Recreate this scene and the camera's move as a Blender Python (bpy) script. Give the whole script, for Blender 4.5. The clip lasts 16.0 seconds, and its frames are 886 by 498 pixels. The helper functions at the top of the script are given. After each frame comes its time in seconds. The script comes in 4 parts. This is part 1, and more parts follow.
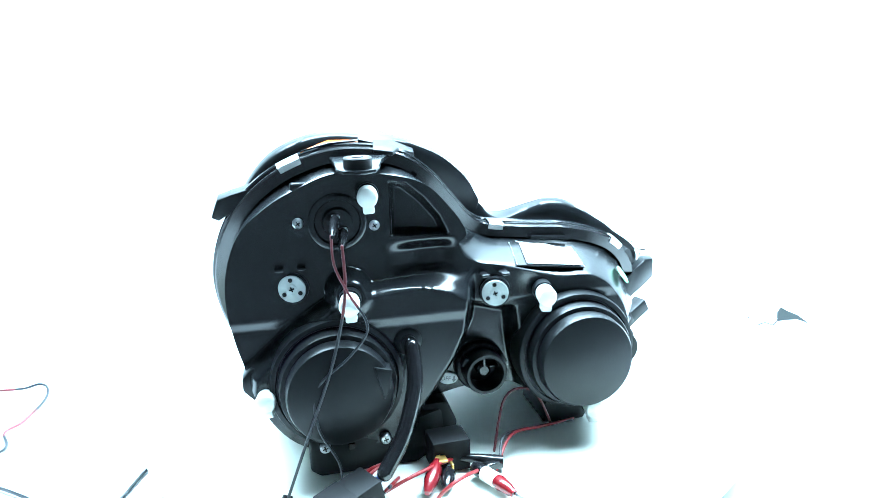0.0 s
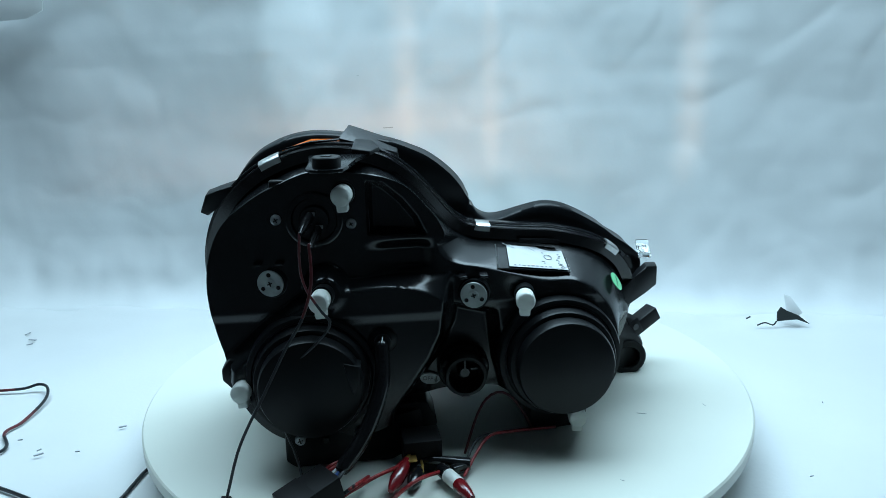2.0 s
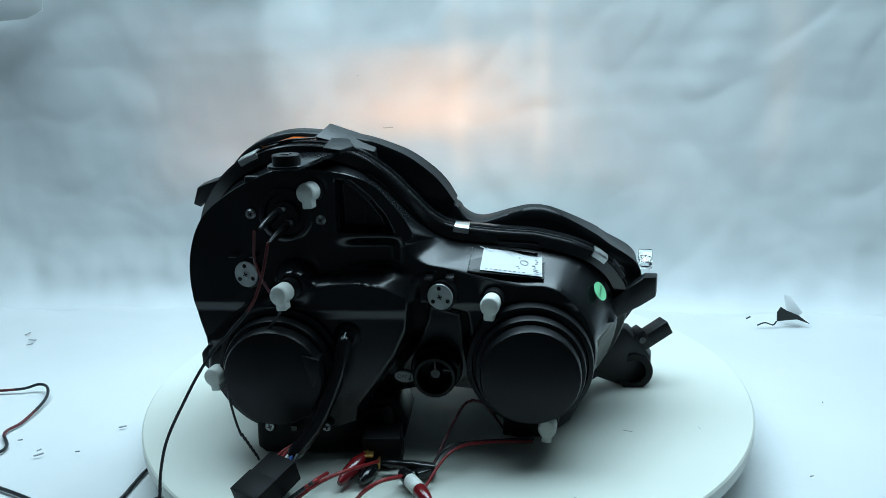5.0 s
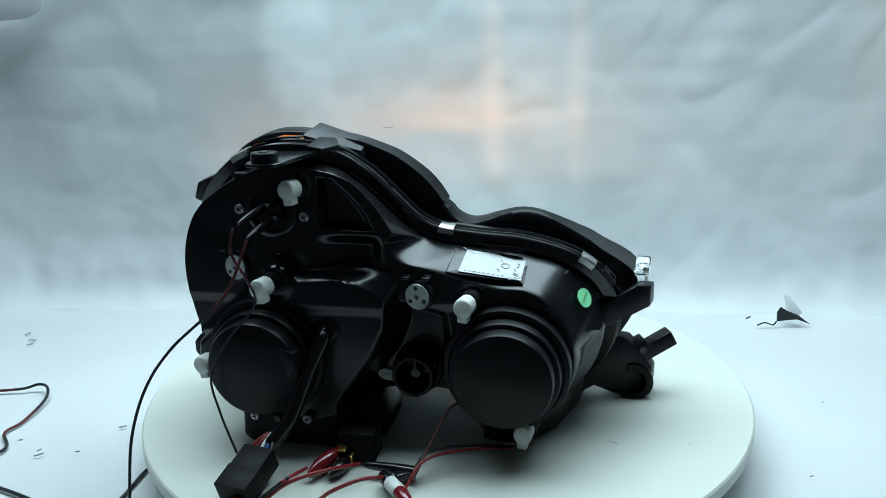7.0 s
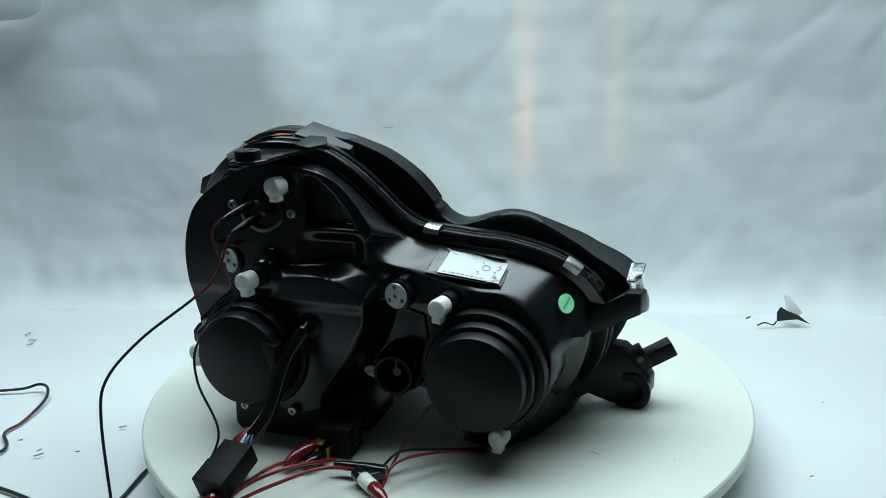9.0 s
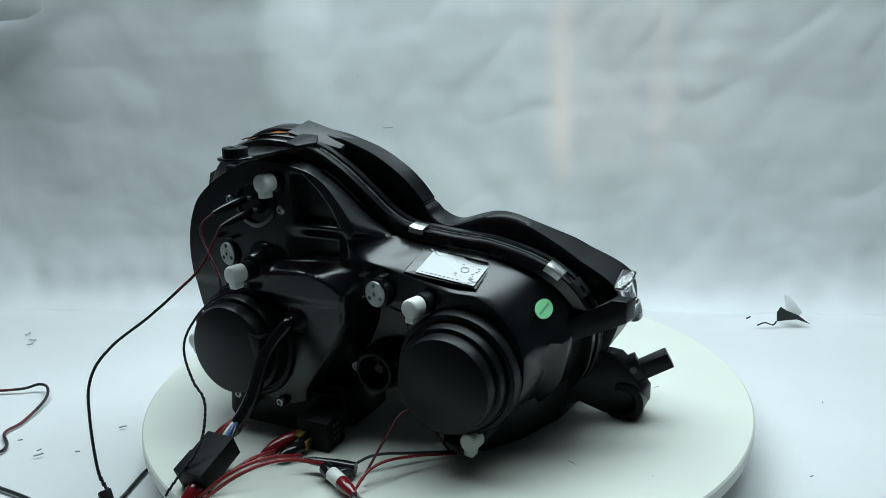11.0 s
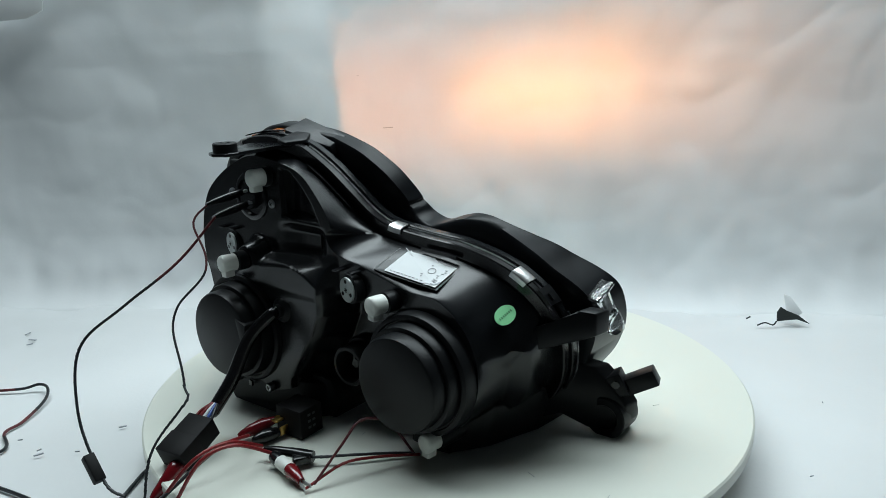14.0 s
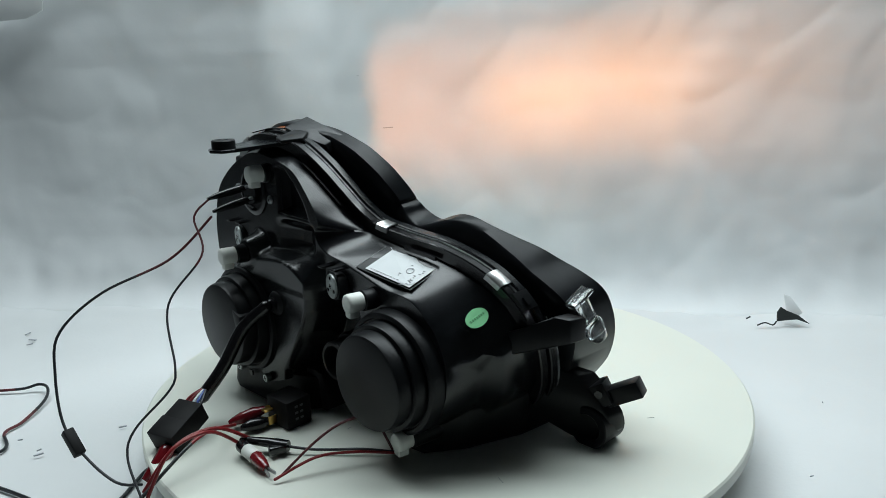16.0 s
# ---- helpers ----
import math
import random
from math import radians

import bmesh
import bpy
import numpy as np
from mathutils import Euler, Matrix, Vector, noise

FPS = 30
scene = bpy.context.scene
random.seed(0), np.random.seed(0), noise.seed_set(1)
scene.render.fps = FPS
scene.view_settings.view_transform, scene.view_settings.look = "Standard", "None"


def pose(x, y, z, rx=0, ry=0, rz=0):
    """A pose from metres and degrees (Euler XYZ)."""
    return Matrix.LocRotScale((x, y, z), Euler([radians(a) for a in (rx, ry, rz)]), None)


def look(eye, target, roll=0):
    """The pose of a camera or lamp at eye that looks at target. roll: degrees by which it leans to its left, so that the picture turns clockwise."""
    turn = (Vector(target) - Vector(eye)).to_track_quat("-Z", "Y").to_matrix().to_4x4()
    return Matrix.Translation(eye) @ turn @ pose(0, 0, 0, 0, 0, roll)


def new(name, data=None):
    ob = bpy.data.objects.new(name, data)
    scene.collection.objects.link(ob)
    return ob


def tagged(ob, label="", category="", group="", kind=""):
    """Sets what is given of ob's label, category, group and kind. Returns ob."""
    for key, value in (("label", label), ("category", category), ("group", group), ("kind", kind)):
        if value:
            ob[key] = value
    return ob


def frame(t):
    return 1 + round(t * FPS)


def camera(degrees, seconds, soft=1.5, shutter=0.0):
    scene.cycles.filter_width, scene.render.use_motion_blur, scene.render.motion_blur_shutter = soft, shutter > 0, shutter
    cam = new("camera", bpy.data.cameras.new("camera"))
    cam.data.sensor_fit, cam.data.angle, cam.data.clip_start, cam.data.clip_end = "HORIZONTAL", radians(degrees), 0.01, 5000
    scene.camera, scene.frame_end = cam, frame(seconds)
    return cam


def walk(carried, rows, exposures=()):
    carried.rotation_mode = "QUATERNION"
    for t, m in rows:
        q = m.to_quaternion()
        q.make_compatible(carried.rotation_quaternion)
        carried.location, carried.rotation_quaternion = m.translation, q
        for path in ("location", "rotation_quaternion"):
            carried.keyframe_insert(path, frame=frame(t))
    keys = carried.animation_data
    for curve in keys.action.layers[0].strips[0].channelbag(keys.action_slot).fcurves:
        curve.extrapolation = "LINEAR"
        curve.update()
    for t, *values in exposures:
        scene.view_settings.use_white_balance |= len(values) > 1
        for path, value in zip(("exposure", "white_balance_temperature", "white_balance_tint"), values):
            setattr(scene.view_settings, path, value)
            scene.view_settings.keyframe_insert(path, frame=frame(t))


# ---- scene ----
cam = camera(61.37, 16.0, soft=0.7)
walk(cam, [(0.0, pose(0, -0.725, 0.3296, 75.247, 0, 0.026) @ pose(0, 0, 0, 0, 0, -1.596)),
           (16.0, pose(0, -0.725, 0.3296, 75.247, 0, 0.026) @ pose(0, 0, 0, 0, 0, -1.596))],
     exposures=[(0.0, 3.65, 4850, -11), (0.2, 3.45, 4850, -11), (0.4, 2.6, 4850, -11), (0.5, 2.1, 4850, -11), (0.7, 1.3, 4850, -11),
                (1.0, 0.75, 4850, -11), (1.2, 0.36, 4850, -11), (1.5, 0.22, 4900, -11), (4.0, 0.21, 5030, -11),
                (9.0, 0.13, 5650, -7), (12.5, 0.02, 5850, -3), (16.0, -0.06, 6050, 0)])

# ---- light: a studio softbox hung over the back of the table, an unseen dim room added around ----
world = bpy.data.worlds.new("world")
world.use_nodes = True
world.node_tree.nodes["Background"].inputs["Color"].default_value = (0.75, 0.85, 1.0, 1)
world.node_tree.nodes["Background"].inputs["Strength"].default_value = 0.012
scene.world = world


def softbox(name, eye, target, sx, sy, watts, colour):
    lamp = bpy.data.lights.new(name, "AREA")
    lamp.shape, lamp.size, lamp.size_y, lamp.energy, lamp.color = "RECTANGLE", sx, sy, watts, colour
    ob = new(name, lamp)
    ob.matrix_world = look(eye, target)
    return ob


softbox("softbox_lamp", (0.01, 0.215, 1.2), (0.01, 0.18, 0), 1.75, 0.64, 28.4, (0.97, 0.985, 1.0))


# ---- materials ----
def material(name, base, rough=0.5, metal=0.0, scale=30.0, vary=0.15, bump=0.0, bump_scale=400.0, coat=0.0, spec=0.5):
    m = bpy.data.materials.new(name)
    m.use_nodes = True
    n, l = m.node_tree.nodes, m.node_tree.links
    b = n["Principled BSDF"]
    b.inputs["Roughness"].default_value, b.inputs["Metallic"].default_value = rough, metal
    b.inputs["Coat Weight"].default_value = coat
    b.inputs["Specular IOR Level"].default_value = spec
    tc = n.new("ShaderNodeTexCoord")
    big = n.new("ShaderNodeTexNoise")
    big.inputs["Scale"].default_value, big.inputs["Detail"].default_value = scale, 6
    fine = n.new("ShaderNodeTexNoise")
    fine.inputs["Scale"].default_value, fine.inputs["Detail"].default_value = bump_scale, 3
    l.new(tc.outputs["Object"], big.inputs["Vector"])
    l.new(tc.outputs["Object"], fine.inputs["Vector"])
    ramp = n.new("ShaderNodeValToRGB")
    ramp.color_ramp.elements[0].position, ramp.color_ramp.elements[1].position = 0.3, 0.7
    ramp.color_ramp.elements[0].color = (*[c * (1 - vary) for c in base], 1)
    ramp.color_ramp.elements[1].color = (*[min(1, c * (1 + vary)) for c in base], 1)
    l.new(big.outputs["Fac"], ramp.inputs["Fac"])
    l.new(ramp.outputs["Color"], b.inputs["Base Color"])
    mr = n.new("ShaderNodeMapRange")
    mr.inputs["To Min"].default_value, mr.inputs["To Max"].default_value = max(0.02, rough - 0.08), min(1, rough + 0.08)
    l.new(big.outputs["Fac"], mr.inputs["Value"])
    l.new(mr.outputs["Result"], b.inputs["Roughness"])
    if bump:
        bp = n.new("ShaderNodeBump")
        bp.inputs["Strength"].default_value, bp.inputs["Distance"].default_value = bump, 0.001
        l.new(fine.outputs["Fac"], bp.inputs["Height"])
        l.new(bp.outputs["Normal"], b.inputs["Normal"])
    return m


def glass(name, colour, rough=0.03):
    m = bpy.data.materials.new(name)
    m.use_nodes = True
    b = m.node_tree.nodes["Principled BSDF"]
    b.inputs["Base Color"].default_value, b.inputs["Roughness"].default_value = (*colour, 1), rough
    b.inputs["Transmission Weight"].default_value, b.inputs["IOR"].default_value = 1.0, 1.45
    return m


def glow(name, colour, strength):
    m = bpy.data.materials.new(name)
    m.use_nodes = True
    b = m.node_tree.nodes["Principled BSDF"]
    b.inputs["Base Color"].default_value = (*colour, 1)
    b.inputs["Emission Color"].default_value, b.inputs["Emission Strength"].default_value = (*colour, 1), strength
    return m


BLACK = material("black_housing_plastic", (0.0075, 0.0085, 0.0098), 0.22, bump=0.03, bump_scale=900, vary=0.25, spec=0.40)
BLACK_MATT = material("black_matt_plastic", (0.0066, 0.0073, 0.0083), 0.38, bump=0.08, bump_scale=1100, vary=0.2, spec=0.20)
CONNECTOR = material("black_connector_plastic", (0.0045, 0.0045, 0.005), 0.55, vary=0.2, spec=0.14)
BLACK_GLOSS = material("black_gloss_plastic", (0.007, 0.007, 0.008), 0.2, vary=0.2)
BAND = material("black_lens_band", (0.008, 0.009, 0.0105), 0.32, vary=0.3, scale=45, spec=0.16)
SEALANT = material("sealant_highlight_grey", (0.10, 0.105, 0.11), 0.16, vary=0.5, scale=160)
FOAM = material("dark_foam_strip", (0.010, 0.0115, 0.013), 0.38, spec=0.3, bump=0.2, bump_scale=300, vary=0.4, scale=70)
WHITE_CAP = material("white_nylon", (0.72, 0.74, 0.70), 0.42, vary=0.05, bump=0.1, bump_scale=300)
VENT = material("grey_coated_metal", (0.42, 0.45, 0.44), 0.42, metal=0.25, vary=0.15, scale=120)
STEEL = material("bright_spring_steel", (0.60, 0.60, 0.59), 0.32, metal=1.0, vary=0.15, scale=90)
SCREW = material("zinc_screw", (0.36, 0.37, 0.38), 0.35, metal=1.0, vary=0.2, scale=200)
PAPER = material("white_label_paper", (0.60, 0.62, 0.63), 0.5, vary=0.04)
PRINT = material("label_print", (0.22, 0.23, 0.24), 0.6)
GREEN = material("green_sticker", (0.30, 0.72, 0.36), 0.45, vary=0.06)
GREEN_INK = material("green_print", (0.11, 0.30, 0.14), 0.6)
RED = material("red_wire_sleeve", (0.20, 0.011, 0.014), 0.36, vary=0.25)
RED_CLIP = material("red_clip_boot", (0.13, 0.006, 0.010), 0.22, vary=0.15, coat=0.4)
WIRE_BLACK = material("black_wire_sleeve", (0.012, 0.014, 0.018), 0.36, vary=0.2)
WIRE_DARK_RED = material("dark_red_wire_sleeve", (0.085, 0.016, 0.02), 0.36, vary=0.4)
WIRE_BLUE = material("blue_wire_sleeve", (0.035, 0.08, 0.30), 0.36)
WIRE_WHITE = material("white_wire_sleeve", (0.7, 0.72, 0.74), 0.4)
BRASS = material("brass", (0.62, 0.42, 0.12), 0.3, metal=1.0)
AMBER = material("amber_plastic", (0.55, 0.13, 0.012), 0.25, vary=0.25, coat=0.5)
CHROME = material("chrome_reflector", (0.85, 0.85, 0.85), 0.08, metal=1.0, vary=0.03)
CLEAR = glass("clear_polycarbonate", (0.95, 0.97, 0.98))
TABLE = material("off_white_laminate", (0.655, 0.675, 0.61), 0.42, vary=0.025, scale=6, bump=0.04, bump_scale=500)
CLOTH = material("white_backdrop_cloth", (0.635, 0.65, 0.655), 0.75, vary=0.05, scale=4, bump=0.15, bump_scale=250)
WALL_CLOTH = material("pale_grey_backdrop_cloth", (0.735, 0.755, 0.765), 0.7, vary=0.08, scale=3, bump=0.1, bump_scale=200)
ROOM = material("unseen_surround_paint", (0.16, 0.165, 0.17), 0.8, vary=0.1, scale=2)
TEAR_SHADE = material("tear_shade", (0.03, 0.035, 0.035), 0.8)
FAINT = material("faint_grey_print", (0.07, 0.075, 0.08), 0.6)
SCUFF = material("grey_scuff", (0.28, 0.30, 0.32), 0.8, vary=0.5, scale=300)
AMBER_GLOW = glow("amber_bulb_glow", (1.0, 0.335, 0.065), 12500.0)
AMBER_SOFT = glow("amber_wash_glow", (1.0, 0.34, 0.12), 16000.0)
WARM_GLOW = glow("warm_position_glow", (1.0, 0.50, 0.25), 19000.0)


# ---- helpers for meshes ----
def part(name, bm, mat, parent, label="", smooth=True, sharp=40):
    me = bpy.data.meshes.new(name)
    bmesh.ops.recalc_face_normals(bm, faces=bm.faces)
    bm.to_mesh(me)
    bm.free()
    me.materials.append(mat)
    if smooth:
        me.polygons.foreach_set("use_smooth", [True] * len(me.polygons))
        me.set_sharp_from_angle(angle=radians(sharp))
    ob = new(name, me)
    ob.parent = parent
    if label:
        ob["label"] = label
    return ob


def thing(name, label, category, group="", kind=""):
    return tagged(new(name), label, category, group, kind)


def box(bm, m, sx, sy, sz, bevel=0.0, seg=2):
    """A bevelled box of that size, centred at the pose m."""
    r = bmesh.ops.create_cube(bm, size=1.0, matrix=m @ Matrix.Diagonal((sx, sy, sz, 1)))
    if bevel:
        es = list({e for v in r["verts"] for e in v.link_edges})
        bmesh.ops.bevel(bm, geom=es, offset=bevel, segments=seg, affect="EDGES", profile=0.5)


def lathe(bm, m, profile, seg=48, closed=True):
    """Turns (radius, height) points about the pose's z axis."""
    rings = []
    for r, h in profile:
        if r <= 1e-6:
            rings.append([bm.verts.new(m @ Vector((0, 0, h)))])
        else:
            rings.append([bm.verts.new(m @ Vector((r * math.cos(a), r * math.sin(a), h)))
                          for a in (2 * math.pi * k / seg for k in range(seg))])
    for a, b in zip(rings, rings[1:]):
        for k in range(seg):
            q = []
            for v in (a[k % len(a)], a[(k + 1) % len(a)], b[(k + 1) % len(b)], b[k % len(b)]):
                if v not in q:
                    q.append(v)
            if len(q) > 2:
                bm.faces.new(q)


def catmull(pts, n, closed=False):
    """n points along a smooth curve through the points."""
    p = [np.array(q, float) for q in pts]
    k = len(p)
    out = []
    segs = k if closed else k - 1
    for i in range(n):
        u = i / n * segs if closed else i / (n - 1) * segs
        j = min(int(u), segs - 1)
        f = u - j
        if closed:
            a, b, c, d = (p[(j + o) % k] for o in (-1, 0, 1, 2))
        else:
            a, b, c, d = p[max(j - 1, 0)], p[j], p[j + 1], p[min(j + 2, k - 1)]
        out.append(0.5 * (2 * b + (c - a) * f + (2 * a - 5 * b + 4 * c - d) * f ** 2 + (3 * b - a - 3 * c + d) * f ** 3))
    return out


def even(pts, n):
    """n points at equal steps along a polyline."""
    p = np.array(pts)
    s = np.r_[0, np.cumsum(np.linalg.norm(np.diff(p, axis=0), axis=1))]
    return np.array([[np.interp(u, s, p[:, c]) for c in range(3)] for u in np.linspace(0, s[-1], n)])


def tube(bm, pts, radius, seg=10):
    """A round bar along the points, with closed ends."""
    pts = [Vector(p) for p in pts]
    up = Vector((0, 0, 1))
    rings = []
    for i, p in enumerate(pts):
        t = (pts[min(i + 1, len(pts) - 1)] - pts[max(i - 1, 0)]).normalized()
        side = t.cross(up)
        if side.length < 1e-3:
            side = t.cross(Vector((1, 0, 0)))
        side.normalize()
        w = side.cross(t)
        r = radius[i] if isinstance(radius, (list, tuple)) else radius
        rings.append([bm.verts.new(p + r * (math.cos(a) * side + math.sin(a) * w)) for a in (2 * math.pi * k / seg for k in range(seg))])
    for a, b in zip(rings, rings[1:]):
        for k in range(seg):
            bm.faces.new((a[k], a[(k + 1) % seg], b[(k + 1) % seg], b[k]))
    bm.faces.new(rings[0][::-1])
    bm.faces.new(rings[-1])


def slab(bm, corners, thick, bevel=0.0):
    """A plate between the corners (in order) and the same corners moved by the vector thick."""
    a = [bm.verts.new(Vector(c)) for c in corners]
    b = [bm.verts.new(Vector(c) + Vector(thick)) for c in corners]
    n = len(a)
    fs = [bm.faces.new(a), bm.faces.new(b[::-1])] + [bm.faces.new((a[i], a[(i + 1) % n], b[(i + 1) % n], b[i])) for i in range(n)]
    if bevel:
        es = list({e for f in fs for e in f.edges})
        bmesh.ops.bevel(bm, geom=es, offset=bevel, segments=2, affect="EDGES", profile=0.5)


def inside(poly, x, z):
    """Signed distance to a polygon, positive inside (arrays)."""
    best = np.full(np.shape(x), 9.0)
    odd = np.zeros(np.shape(x), bool)
    for (ax, az), (bx, bz) in zip(poly, list(poly[1:]) + [poly[0]]):
        ex, ez = bx - ax, bz - az
        t = np.clip(((x - ax) * ex + (z - az) * ez) / (ex * ex + ez * ez + 1e-12), 0, 1)
        best = np.minimum(best, np.hypot(x - ax - t * ex, z - az - t * ez))
        cross = ((az > z) != (bz > z)) & (x < ex * (z - az) / (ez if abs(ez) > 1e-9 else 1e-9) + ax)
        odd ^= cross
    return np.where(odd, best, -best)


def nearest(poly, x, z):
    best = None
    for (ax, az), (bx, bz) in zip(poly, list(poly[1:]) + [poly[0]]):
        ex, ez = bx - ax, bz - az
        t = min(1, max(0, ((x - ax) * ex + (z - az) * ez) / (ex * ex + ez * ez + 1e-12)))
        px, pz = ax + t * ex, az + t * ez
        d = (x - px) ** 2 + (z - pz) ** 2
        if best is None or d < best[0]:
            best = (d, px, pz)
    return best[1], best[2]


def step(a, b, x):
    t = np.clip((x - a) / (b - a), 0, 1)
    return t * t * (3 - 2 * t)


def fill(bm, poly, pitch, depth):
    """A relief of the depth function over the polygon in x and z, its border drawn onto the outline."""
    xs = np.arange(min(p[0] for p in poly) - pitch, max(p[0] for p in poly) + 2 * pitch, pitch)
    zs = np.arange(min(p[1] for p in poly) - pitch, max(p[1] for p in poly) + 2 * pitch, pitch)
    gx, gz = np.meshgrid(xs, zs, indexing="ij")
    sd = inside(poly, gx, gz)
    near = (sd < pitch * 0.35) & (sd > -2 * pitch)
    for i, j in zip(*np.nonzero(near)):
        gx[i, j], gz[i, j] = nearest(poly, xs[i], zs[j])
    gy = depth(gx, gz)
    keep = {}

    def vert(i, j):
        if (i, j) not in keep:
            keep[i, j] = bm.verts.new((gx[i, j], gy[i, j], gz[i, j]))
        return keep[i, j]

    for i in range(len(xs) - 1):
        for j in range(len(zs) - 1):
            q = [(i, j), (i + 1, j), (i + 1, j + 1), (i, j + 1)]
            if sum(sd[c] > 0 for c in q) >= 1 and max(sd[c] for c in q) > pitch * 0.2:
                vs = [vert(*c) for c in q]
                if len({tuple(round(k, 6) for k in v.co) for v in vs}) == 4:
                    bm.faces.new(vs)
    bmesh.ops.remove_doubles(bm, verts=list(keep.values()), dist=1e-5)


def lettering(name, text, size, m, mat, parent, depth=0.0003):
    cu = bpy.data.curves.new(name, "FONT")
    cu.body, cu.size, cu.align_x, cu.align_y, cu.extrude = text, size, "CENTER", "CENTER", depth
    ob = new(name, cu)
    me = bpy.data.meshes.new_from_object(ob.evaluated_get(bpy.context.evaluated_depsgraph_get()))
    bpy.data.objects.remove(ob)
    me.transform(m)
    me.materials.append(mat)
    ob = new(name, me)
    ob.parent = parent
    return ob


AIM = pose(-0.085, -0.092, 0.2210) @ pose(0, 0, 0, 6.5, 0, -3)   # the indicator's place and aim
REAR = Matrix.Rotation(math.pi / 2, 4, "X")        # z axis turned towards the back of the lamp (-y)


def rear(x, y, z):
    """A pose whose z axis points out of the back of the lamp, its y axis up."""
    return Matrix.Translation((x, y, z)) @ REAR


# ---- the setting ----
FLOOR_Z = -0.05


def cloth_floor():
    bm = bmesh.new()
    nx, ny = 170, 120
    rows = []
    for j in range(ny + 1):
        f = 1 - (1 - j / ny) ** 1.5
        row = []
        for i in range(nx + 1):
            x = -0.95 + 1.9 * (0.5 + 0.5 * ((i / nx * 2 - 1) * abs(i / nx * 2 - 1) ** 0.4))
            far = 0.385 - 0.10 * x
            y = -0.40 + (0.40 + far) * f
            edge = float(step(far - 0.16, far - 0.05, np.array(y)))
            z = FLOOR_Z + 0.002 * noise.noise((x * 6, y * 6, 0))
            z += edge * (0.002 + 0.006 * noise.noise((x * 5.5, y * 9, 3)) + 0.004 * noise.noise((x * 19, y * 14, 7)))
            row.append(bm.verts.new((x, y, z)))
        rows.append(row)
    for a, b in zip(rows, rows[1:]):
        for i in range(nx):
            bm.faces.new((a[i], a[i + 1], b[i + 1], b[i]))
    ob = part("floor", bm, CLOTH, None)
    return tagged(ob, "white cloth spread over the studio table, creased at the back", "floor cloth", kind="structure")


def cloth_wall():
    """Hanging cloth, curving forward at its foot, with long soft folds and creases."""
    bm = bmesh.new()
    nx, nz = 320, 190
    rows = []
    for j in range(nz + 1):
        z = FLOOR_Z - 0.03 + 1.12 * (j / nz) ** 1.3
        row = []
        for i in range(nx + 1):
            x = -0.98 + 1.96 * i / nx
            up = min(1, max(0, (z + 0.02) / 0.25))
            y = 0.395 - 0.10 * x - (0.030 + 0.012 * noise.noise((x * 7, 0, 31)) + 0.008 * noise.noise((x * 23, 0, 33))) * math.exp(-max(0, z - FLOOR_Z) / 0.018) - 0.034 * math.exp(-max(0, z - FLOOR_Z) / 0.085)
            y -= 0.12 * max(0, z - 0.06) * (1 - float(step(-0.265, -0.150, np.array(x)))) * float(step(-0.9, -0.5, np.array(x)))
            y += up * 0.011 * (float(step(-0.25, -0.14, np.array(x))) - 0.9 * float(step(-0.55, -0.25, np.array(x))))
            y += 0.012 * noise.noise((x * 2.2, z * 1.6, 2)) + 0.0042 * noise.noise((x * 6 + z * 2, z * 5, 4)) + 0.0015 * noise.noise((x * 22, z * 17, 9)) * (1 + 3.2 * math.exp(-((z + 0.01) / 0.05) ** 2)) + 0.0012 * noise.noise((x * 2.6 - z, z * 11, 21))
            y += 0.006 * noise.noise((x * 9, z * 1.2, 12)) * math.exp(-max(0, z) / 0.3)
            y += 0.0012 * (1 - abs(noise.noise((x * 5 + z * 3, z * 4 - x * 2, 41)))) ** 6 + 0.0011 * (1 - abs(noise.noise((x * 9 - z * 5, z * 8, 43)))) ** 8
            y += 0.00055 * noise.noise((x * 3.5, z * 42, 51)) + 0.0005 * noise.noise((x * 48, z * 30, 53))
            y += 0.0045 * noise.noise((x * 14 + z * 3, z * 2.5, 57)) * math.exp(-((z - 0.02) / 0.10) ** 2)
            crease = (x + 0.36) * 0.82 - (z - 0.12) * 0.45
            y -= 0.0035 * math.exp(-(crease / 0.018) ** 2) * math.exp(-((z - 0.08) / 0.14) ** 2)
            row.append(bm.verts.new((x, y, z)))
        rows.append(row)
    for a, b in zip(rows, rows[1:]):
        for i in range(nx):
            bm.faces.new((a[i], a[i + 1], b[i + 1], b[i]))
    ob = part("backdrop", bm, WALL_CLOTH, None)
    return tagged(ob, "pale grey cloth backdrop hanging in soft folds", "backdrop", kind="structure")


# unseen room added around the set; its paint sets the ambient fill
def room_shell():
    for name, m, s in (("wall_back", pose(0, -2.25, 0.7), (4.2, 0.1, 3.0)), ("wall_left", pose(-2.1, -0.6, 0.7), (0.1, 3.3, 3.0)),
                       ("wall_right", pose(2.1, -0.6, 0.7), (0.1, 3.3, 3.0)), ("wall_far", pose(0, 1.0, 0.7), (4.2, 0.1, 3.0)),
                       ("ceiling", pose(0, -0.6, 2.25), (4.2, 3.4, 0.1)), ("room_floor", pose(0, -0.6, -0.80), (4.2, 3.4, 0.1))):
        bm = bmesh.new()
        box(bm, m, *s)
        tagged(part(name, bm, ROOM, None, smooth=False), "unseen plain room surface added for dim fill", name if name == "ceiling" else "floor" if "floor" in name else "wall", kind="structure")


